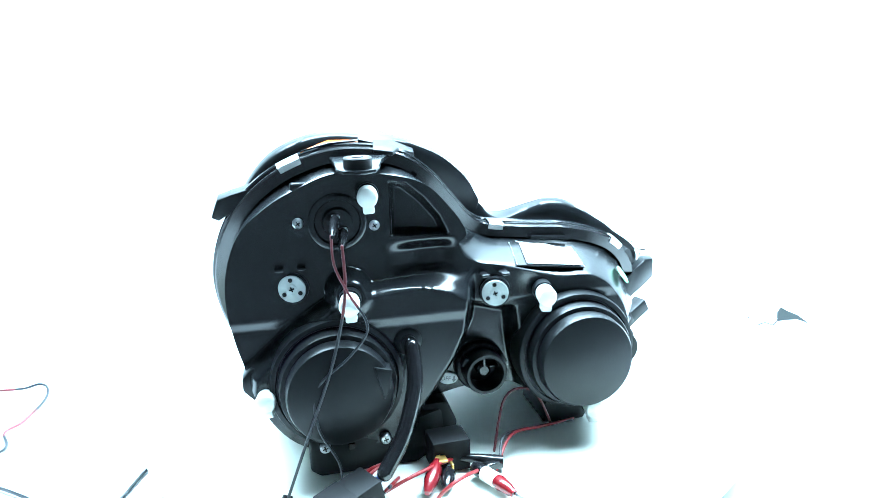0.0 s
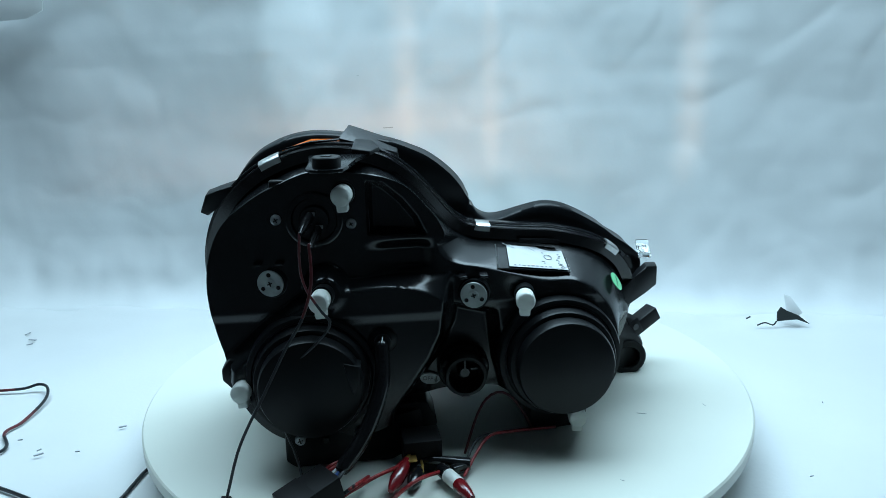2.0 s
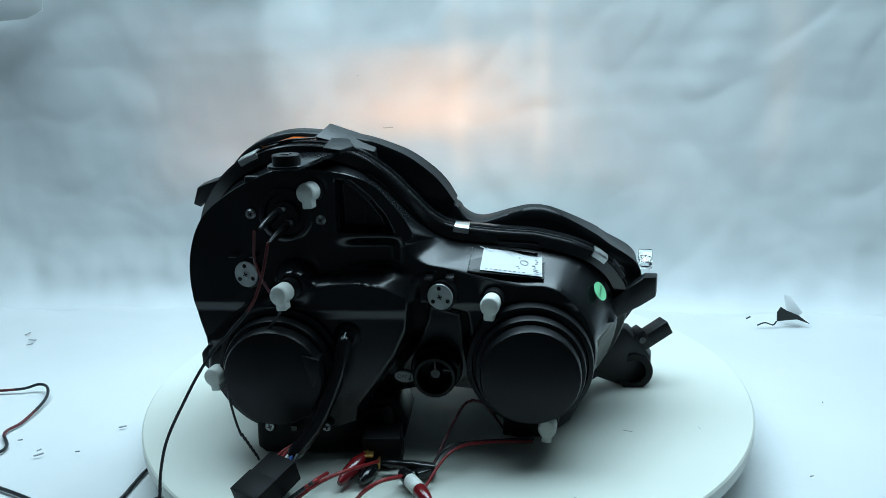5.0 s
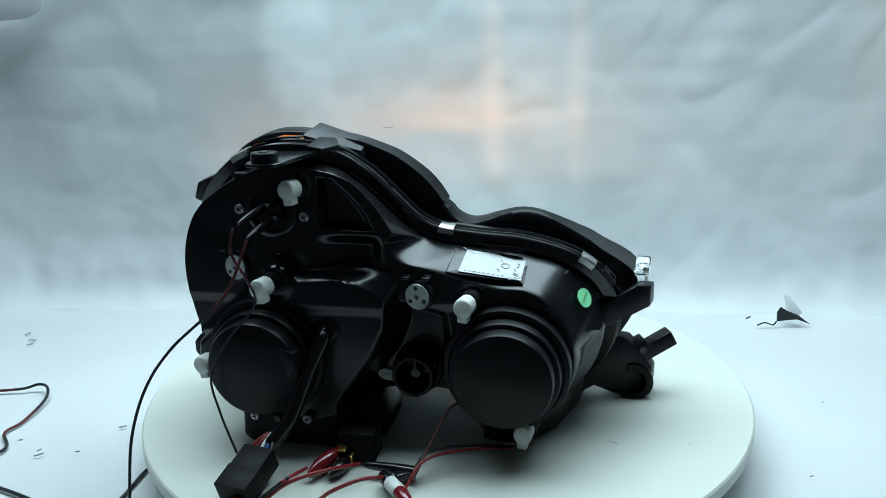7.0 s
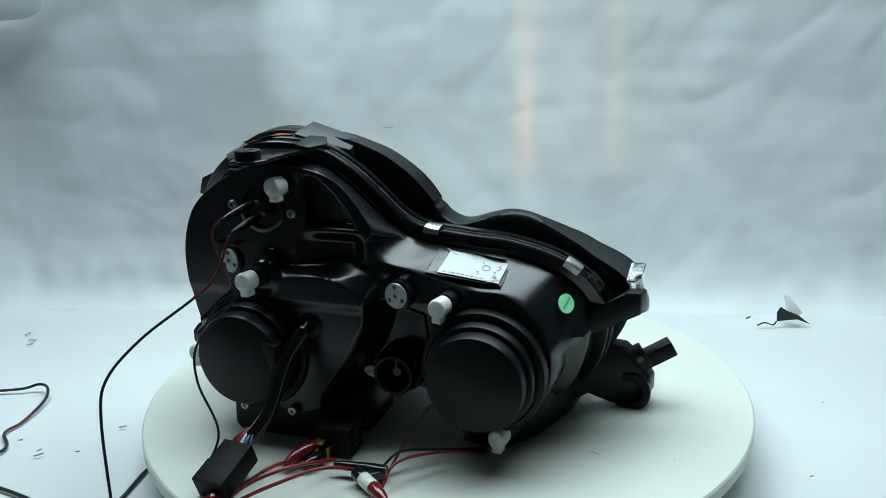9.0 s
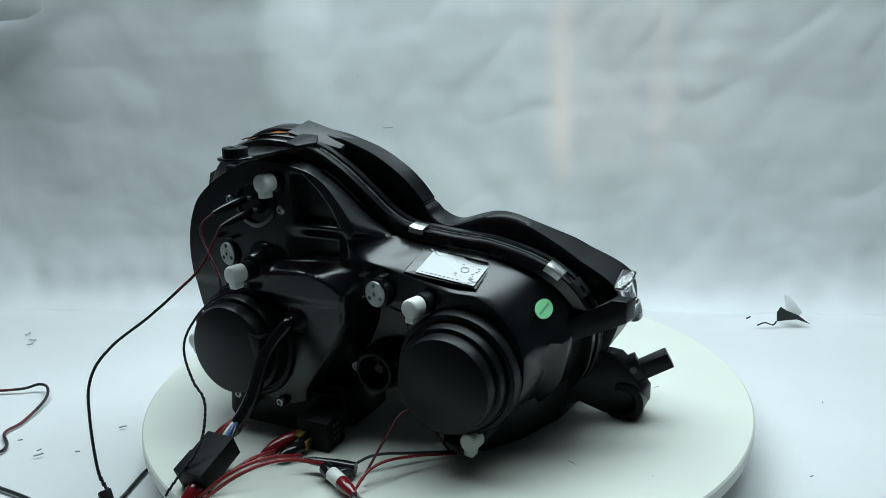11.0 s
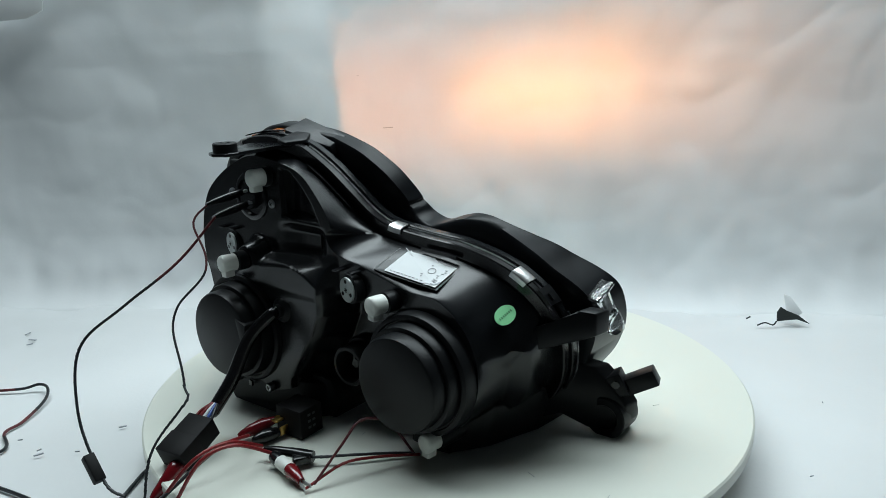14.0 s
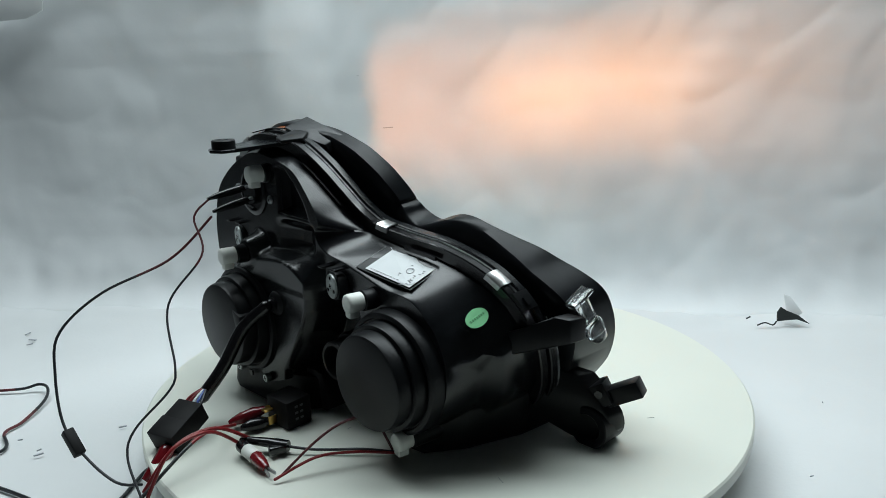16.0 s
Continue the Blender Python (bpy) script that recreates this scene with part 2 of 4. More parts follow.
# unseen dark table, added so that less light bounces from beyond the cloth
def unseen_table():
    bm = bmesh.new()
    box(bm, pose(0, -0.02, FLOOR_Z - 0.024), 4.0, 0.88, 0.03, 0.004)
    tagged(part("unseen_table", bm, ROOM, None), "unseen long dark table added under the white cloth", "table")


unseen_table()
cloth_floor()
cloth_wall()
room_shell()


# ---- turntable ----
def make_turntable():
    t = thing("turntable", "round off-white laminate turntable, slightly scuffed", "turntable")
    bm = bmesh.new()
    lathe(bm, pose(0, 0, 0), [(0, -0.014), (0.296, -0.014), (0.3, -0.0115), (0.3, -0.0015), (0.2985, 0), (0, 0)], 160)
    part("top_disc", bm, TABLE, t)
    bm = bmesh.new()
    lathe(bm, pose(0, 0, 0), [(0, FLOOR_Z + 0.001), (0.16, FLOOR_Z + 0.001), (0.16, -0.03), (0.13, -0.016), (0, -0.016)], 64)
    part("base", bm, TABLE, t)
    bm = bmesh.new()
    r = random.Random(4)
    for k in range(16):
        a, d = r.uniform(0, 6.28), r.uniform(0.1, 0.28)
        box(bm, pose(d * math.cos(a), d * math.sin(a), 0.0003, 0, 0, r.uniform(0, 180)), r.uniform(0.002, 0.010), 0.0005, 0.0003)
    part("scuffs", bm, VENT, t, "thin grey scratches", smooth=False)["kind"] = "stuff"
    return t


turntable = make_turntable()

# ---- the headlight ----
# control rows round the lamp: the seam with the lens (x, z), then the edge of the rear wall (x, z)
CONTOUR = [
    (-0.146, 0.246, -0.140, 0.234), (-0.110, 0.256, -0.110, 0.243), (-0.067, 0.251, -0.066, 0.238), (-0.040, 0.234, -0.043, 0.229),
    (-0.020, 0.212, -0.027, 0.213), (-0.005, 0.194, -0.016, 0.198), (0.008, 0.184, -0.012, 0.187), (0.016, 0.181, -0.018, 0.180),
    (0.023, 0.179, -0.014, 0.170), (0.035, 0.1775, -0.004, 0.163), (0.055, 0.175, 0.016, 0.158), (0.072, 0.1735, 0.042, 0.150)]
CONTOUR += [
    (0.088, 0.172, 0.070, 0.143), (0.112, 0.166, 0.095, 0.142), (0.128, 0.160, 0.112, 0.134), (0.142, 0.152, 0.124, 0.121),
    (0.157, 0.137, 0.132, 0.107), (0.167, 0.115, 0.137, 0.088), (0.168, 0.090, 0.135, 0.065), (0.158, 0.055, 0.122, 0.042),
    (0.135, 0.027, 0.105, 0.028), (0.090, 0.014, 0.078, 0.022), (0.050, 0.028, 0.045, 0.040)]
CONTOUR += [
    (0.000, 0.042, 0.000, 0.045), (-0.035, 0.036, -0.040, 0.038), (-0.090, 0.008, -0.090, 0.022), (-0.140, 0.012, -0.140, 0.022),
    (-0.176, 0.040, -0.170, 0.042), (-0.197, 0.085, -0.192, 0.085), (-0.2085, 0.130, -0.2025, 0.130), (-0.2075, 0.166, -0.202, 0.167),
    (-0.195, 0.201, -0.190, 0.199), (-0.174, 0.2275, -0.168, 0.219)]
N_RING = 264
SEAM = [(q[0], -0.02 - 0.4 * q[1], q[1]) for q in catmull([c[:2] for c in CONTOUR], N_RING, True)]
EDGE = [(q[0], q[1]) for q in catmull([c[2:] for c in CONTOUR], N_RING, True)]
CAP_L, CAP_R = (-0.1235, 0.079), (0.083, 0.077)
BULGE = [(-0.112, 0.150), (-0.060, 0.155), (-0.010, 0.157), (-0.012, 0.130), (-0.015, 0.108), (-0.025, 0.086), (-0.039, 0.065), (-0.056, 0.040), (-0.062, 0.0),
         (-0.20, 0.0), (-0.19, 0.09), (-0.150, 0.125)]
RECESS = [(-0.005, 0.125), (0.028, 0.116), (0.034, 0.070), (0.050, 0.0), (-0.060, 0.0), (-0.052, 0.038), (-0.034, 0.063), (-0.019, 0.085), (-0.008, 0.108)]
POCKET = [(-0.0730, 0.2335), (-0.060, 0.2320), (-0.045, 0.2190), (-0.033, 0.2040), (-0.0255, 0.1880), (-0.0735, 0.1905)]


def rear_depth(x, z):
    """How the back of the housing stands out: y over x and z."""
    p = 0.135 + 0.004 * step(-0.2, -0.08, x) * (1 - step(-0.02, 0.05, x))
    p = p - 0.008 * step(0.152, 0.166, z) * (1 - step(0.176, 0.187, z)) * step(-0.085, -0.045, x) * (1 - step(-0.034, -0.016, x))
    p = p - 0.012 * step(-0.001, 0.0055, inside(POCKET, x, z)) * (1 - 0.35 * step(-0.06, -0.03, x))
    b = inside(BULGE, x, z)
    slope = 0.7 + 2.5 * (1 - step(-0.075, -0.012, x))
    p = p + (np.minimum(0.156, 0.141 + slope * np.clip(0.157 - z, 0, 1)) - p) * step(-0.007, 0.006, b)
    m = np.hypot(x + 0.109, z - 0.150)
    p = p + (np.maximum(p, 0.158) - p) * (1 - step(0.010, 0.020, m))
    c = inside(RECESS, x, z)
    p = p + (0.118 - p) * step(-0.006, 0.006, c)
    p = p + 0.0015 * step(0.004, 0.010, np.abs(x - 0.028) + 0.4 * np.abs(z - 0.10)) * step(0.12, 0.13, z)
    return -p


def ring_skin(bm, rings):
    vs = [[bm.verts.new(q) for q in ring] for ring in rings]
    for a, b in zip(vs, vs[1:]):
        for k in range(len(a)):
            bm.faces.new((a[k], a[(k + 1) % len(a)], b[(k + 1) % len(a)], b[k]))
    return vs


def outward(curve):
    """Unit normals, in x and z, that point out of a closed curve."""
    n = len(curve)
    out = []
    for k in range(n):
        a, b = curve[(k - 2) % n], curve[(k + 2) % n]
        tx, tz = b[0] - a[0], b[-1] - a[-1]
        d = math.hypot(tx, tz) or 1
        out.append((-tz / d, tx / d))
    area = sum(curve[k][0] * curve[(k + 1) % n][-1] - curve[(k + 1) % n][0] * curve[k][-1] for k in range(n))
    s = -1 if area > 0 else 1
    return [(s * a, s * b) for a, b in out]


OUT = outward(SEAM)


def sweep(bm, profile, k0=0, k1=None, lift=0.0):
    """Draws an (outward, y) profile along the seam, all round or from row k0 to k1."""
    whole = k1 is None
    ks = range(N_RING) if whole else range(k0, k1 + 1)
    rows = []
    for k in ks:
        k %= N_RING
        (x, y, z), (ox, oz) = SEAM[k], OUT[k]
        rows.append([bm.verts.new((x + (o + lift) * ox, y + h, z + (o + lift) * oz)) for o, h in profile])
    m = len(profile)
    pairs = list(zip(rows, rows[1:] + [rows[0]])) if whole else list(zip(rows, rows[1:]))
    for a, b in pairs:
        for j in range(m):
            bm.faces.new((a[j], a[(j + 1) % m], b[(j + 1) % m], b[j]))
    if not whole:
        bm.faces.new(rows[0])
        bm.faces.new(rows[-1][::-1])


def seam_at(x, z):
    """The row of the seam nearest to a place."""
    return min(range(N_RING), key=lambda k: (SEAM[k][0] - x) ** 2 + (SEAM[k][2] - z) ** 2)


def rim_point(k):
    """The front edge of the black band behind the lens, beyond the seam."""
    (x, y, z), (ox, oz) = SEAM[k], OUT[k]
    right = float(step(0.10, 0.17, np.array(x)))
    left = 1 - float(step(-0.20, -0.15, np.array(x)))
    top = float(step(0.12, 0.16, np.array(z)))
    crest = math.exp(-((x - 0.094) / 0.034) ** 2) * top
    slope = math.exp(-((x + 0.015) / 0.036) ** 2) * top
    low = 1 - float(step(0.03, 0.15, np.array(z)))
    valley = math.exp(-((x - 0.036) / 0.018) ** 2) * top
    o = 0.011 + 0.004 * math.exp(-((x + 0.135) / 0.035) ** 2) * top + 0.013 * crest + 0.018 * slope + 0.020 * right * (1 - low) * (1 - 0.75 * float(step(0.12, 0.15, np.array(z)))) - 0.008 * valley - 0.006 * low - 0.008 * left
    h = 0.040 - 0.008 * crest + 0.030 * right + 0.010 * valley + 0.02 * low
    return (x + o * ox, y + h, z + max(o * oz, 0.004 - z))


def make_headlight():
    lamp = thing("headlight", "black plastic car headlight unit seen from behind, standing on the turntable", "headlight")

    # housing: side walls from the seam to the rear wall, then the rear wall's relief
    bm = bmesh.new()
    rings = []
    plain = ((0.0, -0.12), (0.0, 0.06), (0.10, 0.15), (0.35, 0.40), (0.62, 0.66), (0.86, 0.90), (0.95, 0.975), (0.985, 0.995), (1.0, 1.0))
    tiered = ((0.0, -0.12), (0.0, 0.06), (0.05, 0.28), (0.09, 0.44), (0.15, 0.48), (0.66, 0.53), (0.74, 0.58), (0.92, 0.97), (1.0, 1.0))
    for (a0, b0), (a1, b1) in zip(plain, tiered):
        ring = []
        for k in range(N_RING):
            (sx, sy, sz), (ex, ez), (ox, oz) = SEAM[k], EDGE[k], OUT[k]
            tier = float(step(0.105, 0.130, np.array(sx)) * (1 - step(0.098, 0.124, np.array(sz))))
            a, b = a0 + (a1 - a0) * tier, b0 + (b1 - b0) * tier
            sx, sz = sx - 0.006 * ox, sz - 0.006 * oz
            ey = float(rear_depth(np.array(ex), np.array(ez)))
            ring.append((sx + (ex - sx) * a, sy + (ey - sy) * b, sz + (ez - sz) * a))
        rings.append(ring)
    ring_skin(bm, rings)
    fill(bm, EDGE, 0.0011, rear_depth)
    part("housing", bm, BLACK, lamp)

    # two lips of the seam with a groove between
    bm = bmesh.new()
    sweep(bm, [(-0.006, -0.007), (0.0035, -0.007), (0.0045, -0.006), (0.0045, 0.001), (0.0035, 0.002), (-0.006, 0.002)])
    part("seam_flange", bm, BLACK_GLOSS, lamp)
    bm = bmesh.new()
    sweep(bm, [(-0.006, 0.0035), (0.006, 0.0035), (0.007, 0.0045), (0.007, 0.011), (0.006, 0.012), (-0.006, 0.012)])
    part("lens_flange", bm, BLACK, lamp)
    # sealant in the seam, its dotted highlight put into a mottled grey
    bm = bmesh.new()
    sweep(bm, [(0.0044, 0.0015), (0.0052, 0.0015), (0.0052, 0.0042), (0.0044, 0.0042)], seam_at(-0.06, 0.248), seam_at(0.16, 0.13))
    part("sealant_bead", bm, SEALANT, lamp, "line of sealant in the seam, mottled grey for its dotted highlight")
    bm = bmesh.new()
    sweep(bm, [(0.0044, 0.0115), (0.0074, 0.0115), (0.0074, 0.0135), (0.0044, 0.0135)], seam_at(0.165, 0.120), seam_at(0.156, 0.050))
    part("sealant_bead", bm, SEALANT, lamp, "line of sealant in the seam, mottled grey for its dotted highlight")
    for a, b in (((-0.045, 0.238), (-0.012, 0.203)), ((0.058, 0.175), (0.095, 0.171))):
        bm = bmesh.new()
        sweep(bm, [(-0.0065, -0.0125), (-0.0032, -0.0125), (-0.0032, -0.0100), (-0.0065, -0.0100)], seam_at(*a), seam_at(*b))
        part("rib", bm, BLACK_GLOSS, lamp)

    # black band and clear lens in front of the seam
    rim = [rim_point(k) for k in range(N_RING)]
    bm = bmesh.new()
    rings = []
    for f, g in ((None, 0.010), (None, 0.0195), (0.50, 0.0205), (0.78, 0.0215), (0.88, 0.0230), (0.95, None), (1.0, 1.0)):
        ring = []
        for k in range(N_RING):
            (x, y, z), (rx, ry, rz), (ox, oz) = SEAM[k], rim[k], OUT[k]
            if f is None:
                ring.append((x - 0.010 * ox, y + g, z - 0.010 * oz))
            else:
                yy = ry if g == 1.0 else ry - 0.005 if g is None else y + g
                ring.append((x + (rx - x) * f, yy, z + (rz - z) * f))
        rings.append(ring)
    inner = [(x - 0.003 * OUT[k][0], y - 0.001, z - 0.003 * OUT[k][1]) for k, (x, y, z) in enumerate(rim)]
    ring_skin(bm, rings + [inner])
    part("lens_band", bm, BAND, lamp, "dull black band behind the clear lens")

    lens_edge = [(x, z) for x, y, z in inner]

    def lens_depth(x, z):
        d = inside(lens_edge, x, z)
        return 0.020 - 0.4 * z + 0.028 * step(0.10, 0.17, x) + 0.030 * (1 - (1 - np.clip(d, 0, 0.08) / 0.08) ** 2)
    bm = bmesh.new()
    fill(bm, lens_edge, 0.006, lens_depth)
    fill(bm, lens_edge, 0.006, lambda x, z: lens_depth(x, z) - 0.003)
    ob = part("lens", bm, CLEAR, lamp, "clear plastic lens")
    ob.visible_shadow = False

    # reflector bowls and the lamps behind the lens
    for (cx, cz), r in (((-0.118, 0.115), 0.068), ((0.083, 0.066), 0.038)):
        bm = bmesh.new()
        prof = [(0.008, 0.0)] + [(r * u, 0.05 * u * u) for u in (0.25, 0.45, 0.65, 0.85, 1.0)] + [(r + 0.003, 0.05), (r + 0.003, 0.046), (r * 0.6, 0.012), (0.008, -0.003), (0.008, 0.0)]
        lathe(bm, Matrix.Translation((cx, -0.05 - 0.2 * cz, cz)) @ Matrix.Rotation(-math.pi / 2, 4, "X"), prof, 40)
        part("reflector", bm, CHROME, lamp, "chrome reflector bowl")
    # unseen black baffle boxes, added to shape the beams: a narrow window for the main bulb, a wide one with a side
    # blade for its neighbour
    bm = bmesh.new()
    for x, y, z, sx, sy, sz in ((0, -0.007, 0, 0.021, 0.001, 0.013), (-0.010, 0.010, 0, 0.001, 0.034, 0.013), (0.010, 0.010, 0, 0.001, 0.034, 0.013),
                                (0, 0.010, 0.006, 0.020, 0.034, 0.001), (0, 0.010, -0.006, 0.020, 0.034, 0.001), (-0.0085, 0.0275, 0, 0.003, 0.001, 0.012),
                                (0.0085, 0.0275, 0, 0.003, 0.001, 0.012), (0, 0.0275, 0.0047, 0.014, 0.001, 0.0024), (0, 0.0275, -0.0047, 0.014, 0.001, 0.0024)):
        box(bm, AIM @ pose(x, y, z), sx, sy, sz)
    part("beam_baffle", bm, BLACK_MATT, lamp, "unseen black baffle box added to narrow the amber beam", smooth=False)
    side = AIM @ pose(-0.055, 0, 0, 0, 0, 4)
    bm = bmesh.new()
    for x, y, z, sx, sy, sz, a in ((0, -0.0085, 0, 0.021, 0.001, 0.017, 0), (-0.0105, 0.0015, 0, 0.001, 0.020, 0.017, 0), (0.0105, 0.0015, 0, 0.001, 0.020, 0.017, 0),
                                   (0, 0.010, 0.0085, 0.042, 0.038, 0.001, 0), (0, 0.010, -0.0085, 0.042, 0.038, 0.001, 0), (-0.0160, 0.0208, 0, 0.001, 0.0215, 0.017, 30)):
        box(bm, side @ pose(x, y, z, 0, 0, a), sx, sy, sz)
    part("beam_baffle", bm, BLACK_MATT, lamp, "unseen black baffle box added to cut the amber wash at one side", smooth=False)
    # the position bulb in the other lobe, behind an upright grille added to imitate the reflector's streaks
    home = pose(0.088, -0.045, 0.118)
    bm = bmesh.new()
    box(bm, home @ pose(0, 0, 0, 20, 0, 0), 0.0015, 0.0010, 0.0055, 0.0002)
    part("position_bulb", bm, WARM_GLOW, lamp, "glowing warm white position bulb")
    bm = bmesh.new()
    for x, y, z, sx, sy, sz in ((0.006, -0.006, 0.0085, 0.040, 0.001, 0.033), (-0.0135, 0.009, 0.0085, 0.001, 0.031, 0.033), (0.0255, 0.009, 0.0085, 0.001, 0.031, 0.033),
                                (0.006, 0.009, 0.0255, 0.040, 0.031, 0.001), (0.006, 0.009, -0.0085, 0.040, 0.031, 0.001), (0.006, 0.025, -0.003, 0.040, 0.001, 0.011)):
        box(bm, home @ pose(x, y, z), sx, sy, sz)
    gaps = [(-14.4, -10.6)] + [(a, a + 0.9) for a in (-8.0, -5.0, -2.0)] + [(1.8, 4.4)] + [(a, a + 0.9) for a in (7.5, 10.5, 13.5, 17.0, 20.0, 23.0, 26.0, 29.0)] + [(37.5, 41.5)]
    edges = [-0.013] + [0.025 * math.tan(radians(a)) for g in gaps for a in g] + [0.025]
    for a, b in zip(edges[0::2], edges[1::2]):
        box(bm, home @ pose((a + b) / 2, 0.025, 0.0135), b - a, 0.001, 0.023)
    part("streak_grille", bm, BLACK_MATT, lamp, "unseen black grille added to cast upright streaks from the position bulb", smooth=False)

    # dust caps
    for (cx, cz), base, q in ((CAP_L, 0.155, 0.89), (CAP_R, 0.143, 0.88)):
        bm = bmesh.new()
        lathe(bm, rear(cx, 0, cz), [(r * q, h) for r, h in [
            (0.060, 0.105), (0.060, base + 0.001), (0.0588, base + 0.0045), (0.0560, base + 0.0055), (0.0545, base + 0.0055), (0.0535, base + 0.0035), (0.0520, base + 0.0035),
            (0.0515, base + 0.0135), (0.0505, base + 0.0155), (0.0485, base + 0.0160), (0.0465, base + 0.0160), (0.0462, base + 0.0255), (0.0448, base + 0.0282), (0.0425, base + 0.029), (0, base + 0.0288)]], 72)
        cap = part("dust_cap", bm, BLACK_MATT, lamp, "round matt black rubber dust cap")
        if cx < 0:
            bm = bmesh.new()
            slab(bm, [(cx + 0.026, -base - 0.010, cz + 0.022), (cx + 0.040, -base - 0.010, cz + 0.018), (cx + 0.038, -base - 0.010, cz + 0.002), (cx + 0.033, -base - 0.010, cz - 0.006)], (0, -0.0205, 0), 0.001)
            part("pull_tab", bm, BLACK_MATT, cap)

    # white adjuster caps on black stems
    def adjuster(x, y, z, stem, turn=0.0):
        m = Matrix.Translation((x - 0.004, y, z)) @ pose(0, 0, 0, 0, 0, -8) @ REAR @ pose(0, 0, 0, 0, 0, turn) @ Matrix.Diagonal((0.82, 0.86, 0.88, 1))
        bm = bmesh.new()
        lathe(bm, m, [(0, -0.015), (0.0092, -0.015), (0.0096, -0.002), (0.0090, 0.0), (0.0078, 0.0010), (0, 0.0012)], 36)
        box(bm, m @ pose(0, -0.0098, -0.006), 0.0105, 0.0095, 0.0112, 0.0014)
        cap = part("adjuster_cap", bm, WHITE_CAP, lamp, "white nylon adjuster cap")
        bm = bmesh.new()
        lathe(bm, m, [(0, -0.015 - stem), (0.0105, -0.015 - stem), (0.0105, -0.0165), (0.0090, -0.0155), (0, -0.0155)], 28)
        part("stem", bm, BLACK_MATT, cap, "black stem")

    adjuster(-0.0885, -0.158, 0.2255, 0.012, 4)
    adjuster(-0.109, -0.182, 0.149, 0.018, 6)
    adjuster(0.0545, -0.161, 0.1335, 0.016, -4)
    adjuster(0.101, -0.155, 0.0235, 0.045, -3)
    adjuster(-0.1765, -0.167, 0.0725, 0.045, 8)

    # drilled vent discs with a cross recess
    for px, py, pz in ((-0.153, -0.141, 0.1545), (0.010, -0.147, 0.137)):
        vm = Matrix.Translation((px, py, pz)) @ pose(0, 0, 0, 0, 0, -14) @ Matrix.Scale(0.94, 4)
        x = y = z = 0.0
        bm = bmesh.new()
        lathe(bm, vm @ rear(x, y, z), [(0, -0.012), (0.0135, -0.012), (0.0135, -0.003), (0.0118, -0.0025), (0, -0.0025)], 36)
        collar = part("vent_collar", bm, BLACK_MATT, lamp)
        bm = bmesh.new()
        lathe(bm, vm @ rear(x, y, z), [(0, -0.002), (0.0112, -0.002), (0.0117, -0.0012), (0.0114, 0.0), (0.0045, 0.0), (0.004, 0.0006), (0, 0.0006)], 40)
        disc = part("vent_disc", bm, VENT, collar, "grey disc with three holes and a cross recess")
        # the dark of holes and cross recess, as black pieces on the disc
        for k in range(3):
            bm = bmesh.new()
            a = radians(95 + 120 * k)
            lathe(bm, vm @ rear(x + 0.0078 * math.cos(a), y - 0.0002, z + 0.0078 * math.sin(a)), [(0, -0.001), (0.0019, -0.001), (0.0019, 0.0002), (0, 0.0002)], 16)
            part("vent_hole_shade", bm, BLACK_GLOSS, collar)
        bm = bmesh.new()
        box(bm, vm @ rear(x, y - 0.0008, z) @ pose(0, 0, 0, 0, 0, 20), 0.0045, 0.0011, 0.0004)
        box(bm, vm @ rear(x, y - 0.00085, z) @ pose(0, 0, 0, 0, 0, 110), 0.0045, 0.0011, 0.0004)
        part("cross_recess_shade", bm, BLACK_GLOSS, collar)
        for dx in (-0.0085, 0.0085):
            bm = bmesh.new()
            box(bm, rear(px + dx, py + 0.002, pz + 0.0165), 0.0065, 0.002, 0.012, 0.0005)
            part("retaining_lug", bm, BLACK_GLOSS, lamp)

    # bulb holder plate, its round holder and screws
    bm = bmesh.new()
    box(bm, rear(-0.110, -0.1342, 0.207), 0.077, 0.060, 0.0075, 0.0024, 3)
    plate = part("bulb_holder_plate", bm, BLACK_MATT, lamp)
    bm = bmesh.new()
    lathe(bm, rear(-0.1145, -0.1375, 0.205), [(0, 0), (0.0225, 0), (0.0225, 0.004), (0.021, 0.005), (0.018, 0.005), (0.017, 0.002), (0.012, 0.002), (0.011, 0.008), (0, 0.008)], 44)
    part("bulb_holder", bm, BLACK, plate)
    for x, y, z in ((-0.1445, -0.1395, 0.206), (-0.086, -0.1405, 0.2005)):
        bm = bmesh.new()
        lathe(bm, rear(x, y, z), [(0, -0.002), (0.0042, -0.002), (0.0042, 0.0006), (0.003, 0.0018), (0, 0.002)], 20)
        s = part("screw", bm, SCREW, plate, "cross-head zinc screw")
        # the recess's shade, as two black bars on the screw head
        for a in (30, 120):
            bm = bmesh.new()
            box(bm, rear(x, y - 0.0018, z) @ pose(0, 0, 0, 0, 0, a), 0.004, 0.0009, 0.0008)
            part("cross_recess_shade", bm, BLACK_GLOSS, plate)
    for a, b in (((-0.1165, -0.147, 0.2105), (-0.122, -0.185, 0.204)), ((-0.111, -0.147, 0.200), (-0.116, -0.184, 0.1925))):
        va, vb = Vector(a), Vector(b)
        bm = bmesh.new()
        tube(bm, [va.lerp(vb, f) for f in (0.0, 0.12, 0.4, 0.75, 0.9, 1.0)], [0.0020, 0.0036, 0.0039, 0.0030, 0.0020, 0.0014], 12)
        clip = part("clip_boot", bm, BLACK_GLOSS, lamp, "glossy black boot of a crocodile clip")
        bm = bmesh.new()
        box(bm, Matrix.Translation(va.lerp(vb, -0.06)), 0.006, 0.010, 0.0025, 0.0006)
        part("clip_jaw", bm, SCREW, clip)

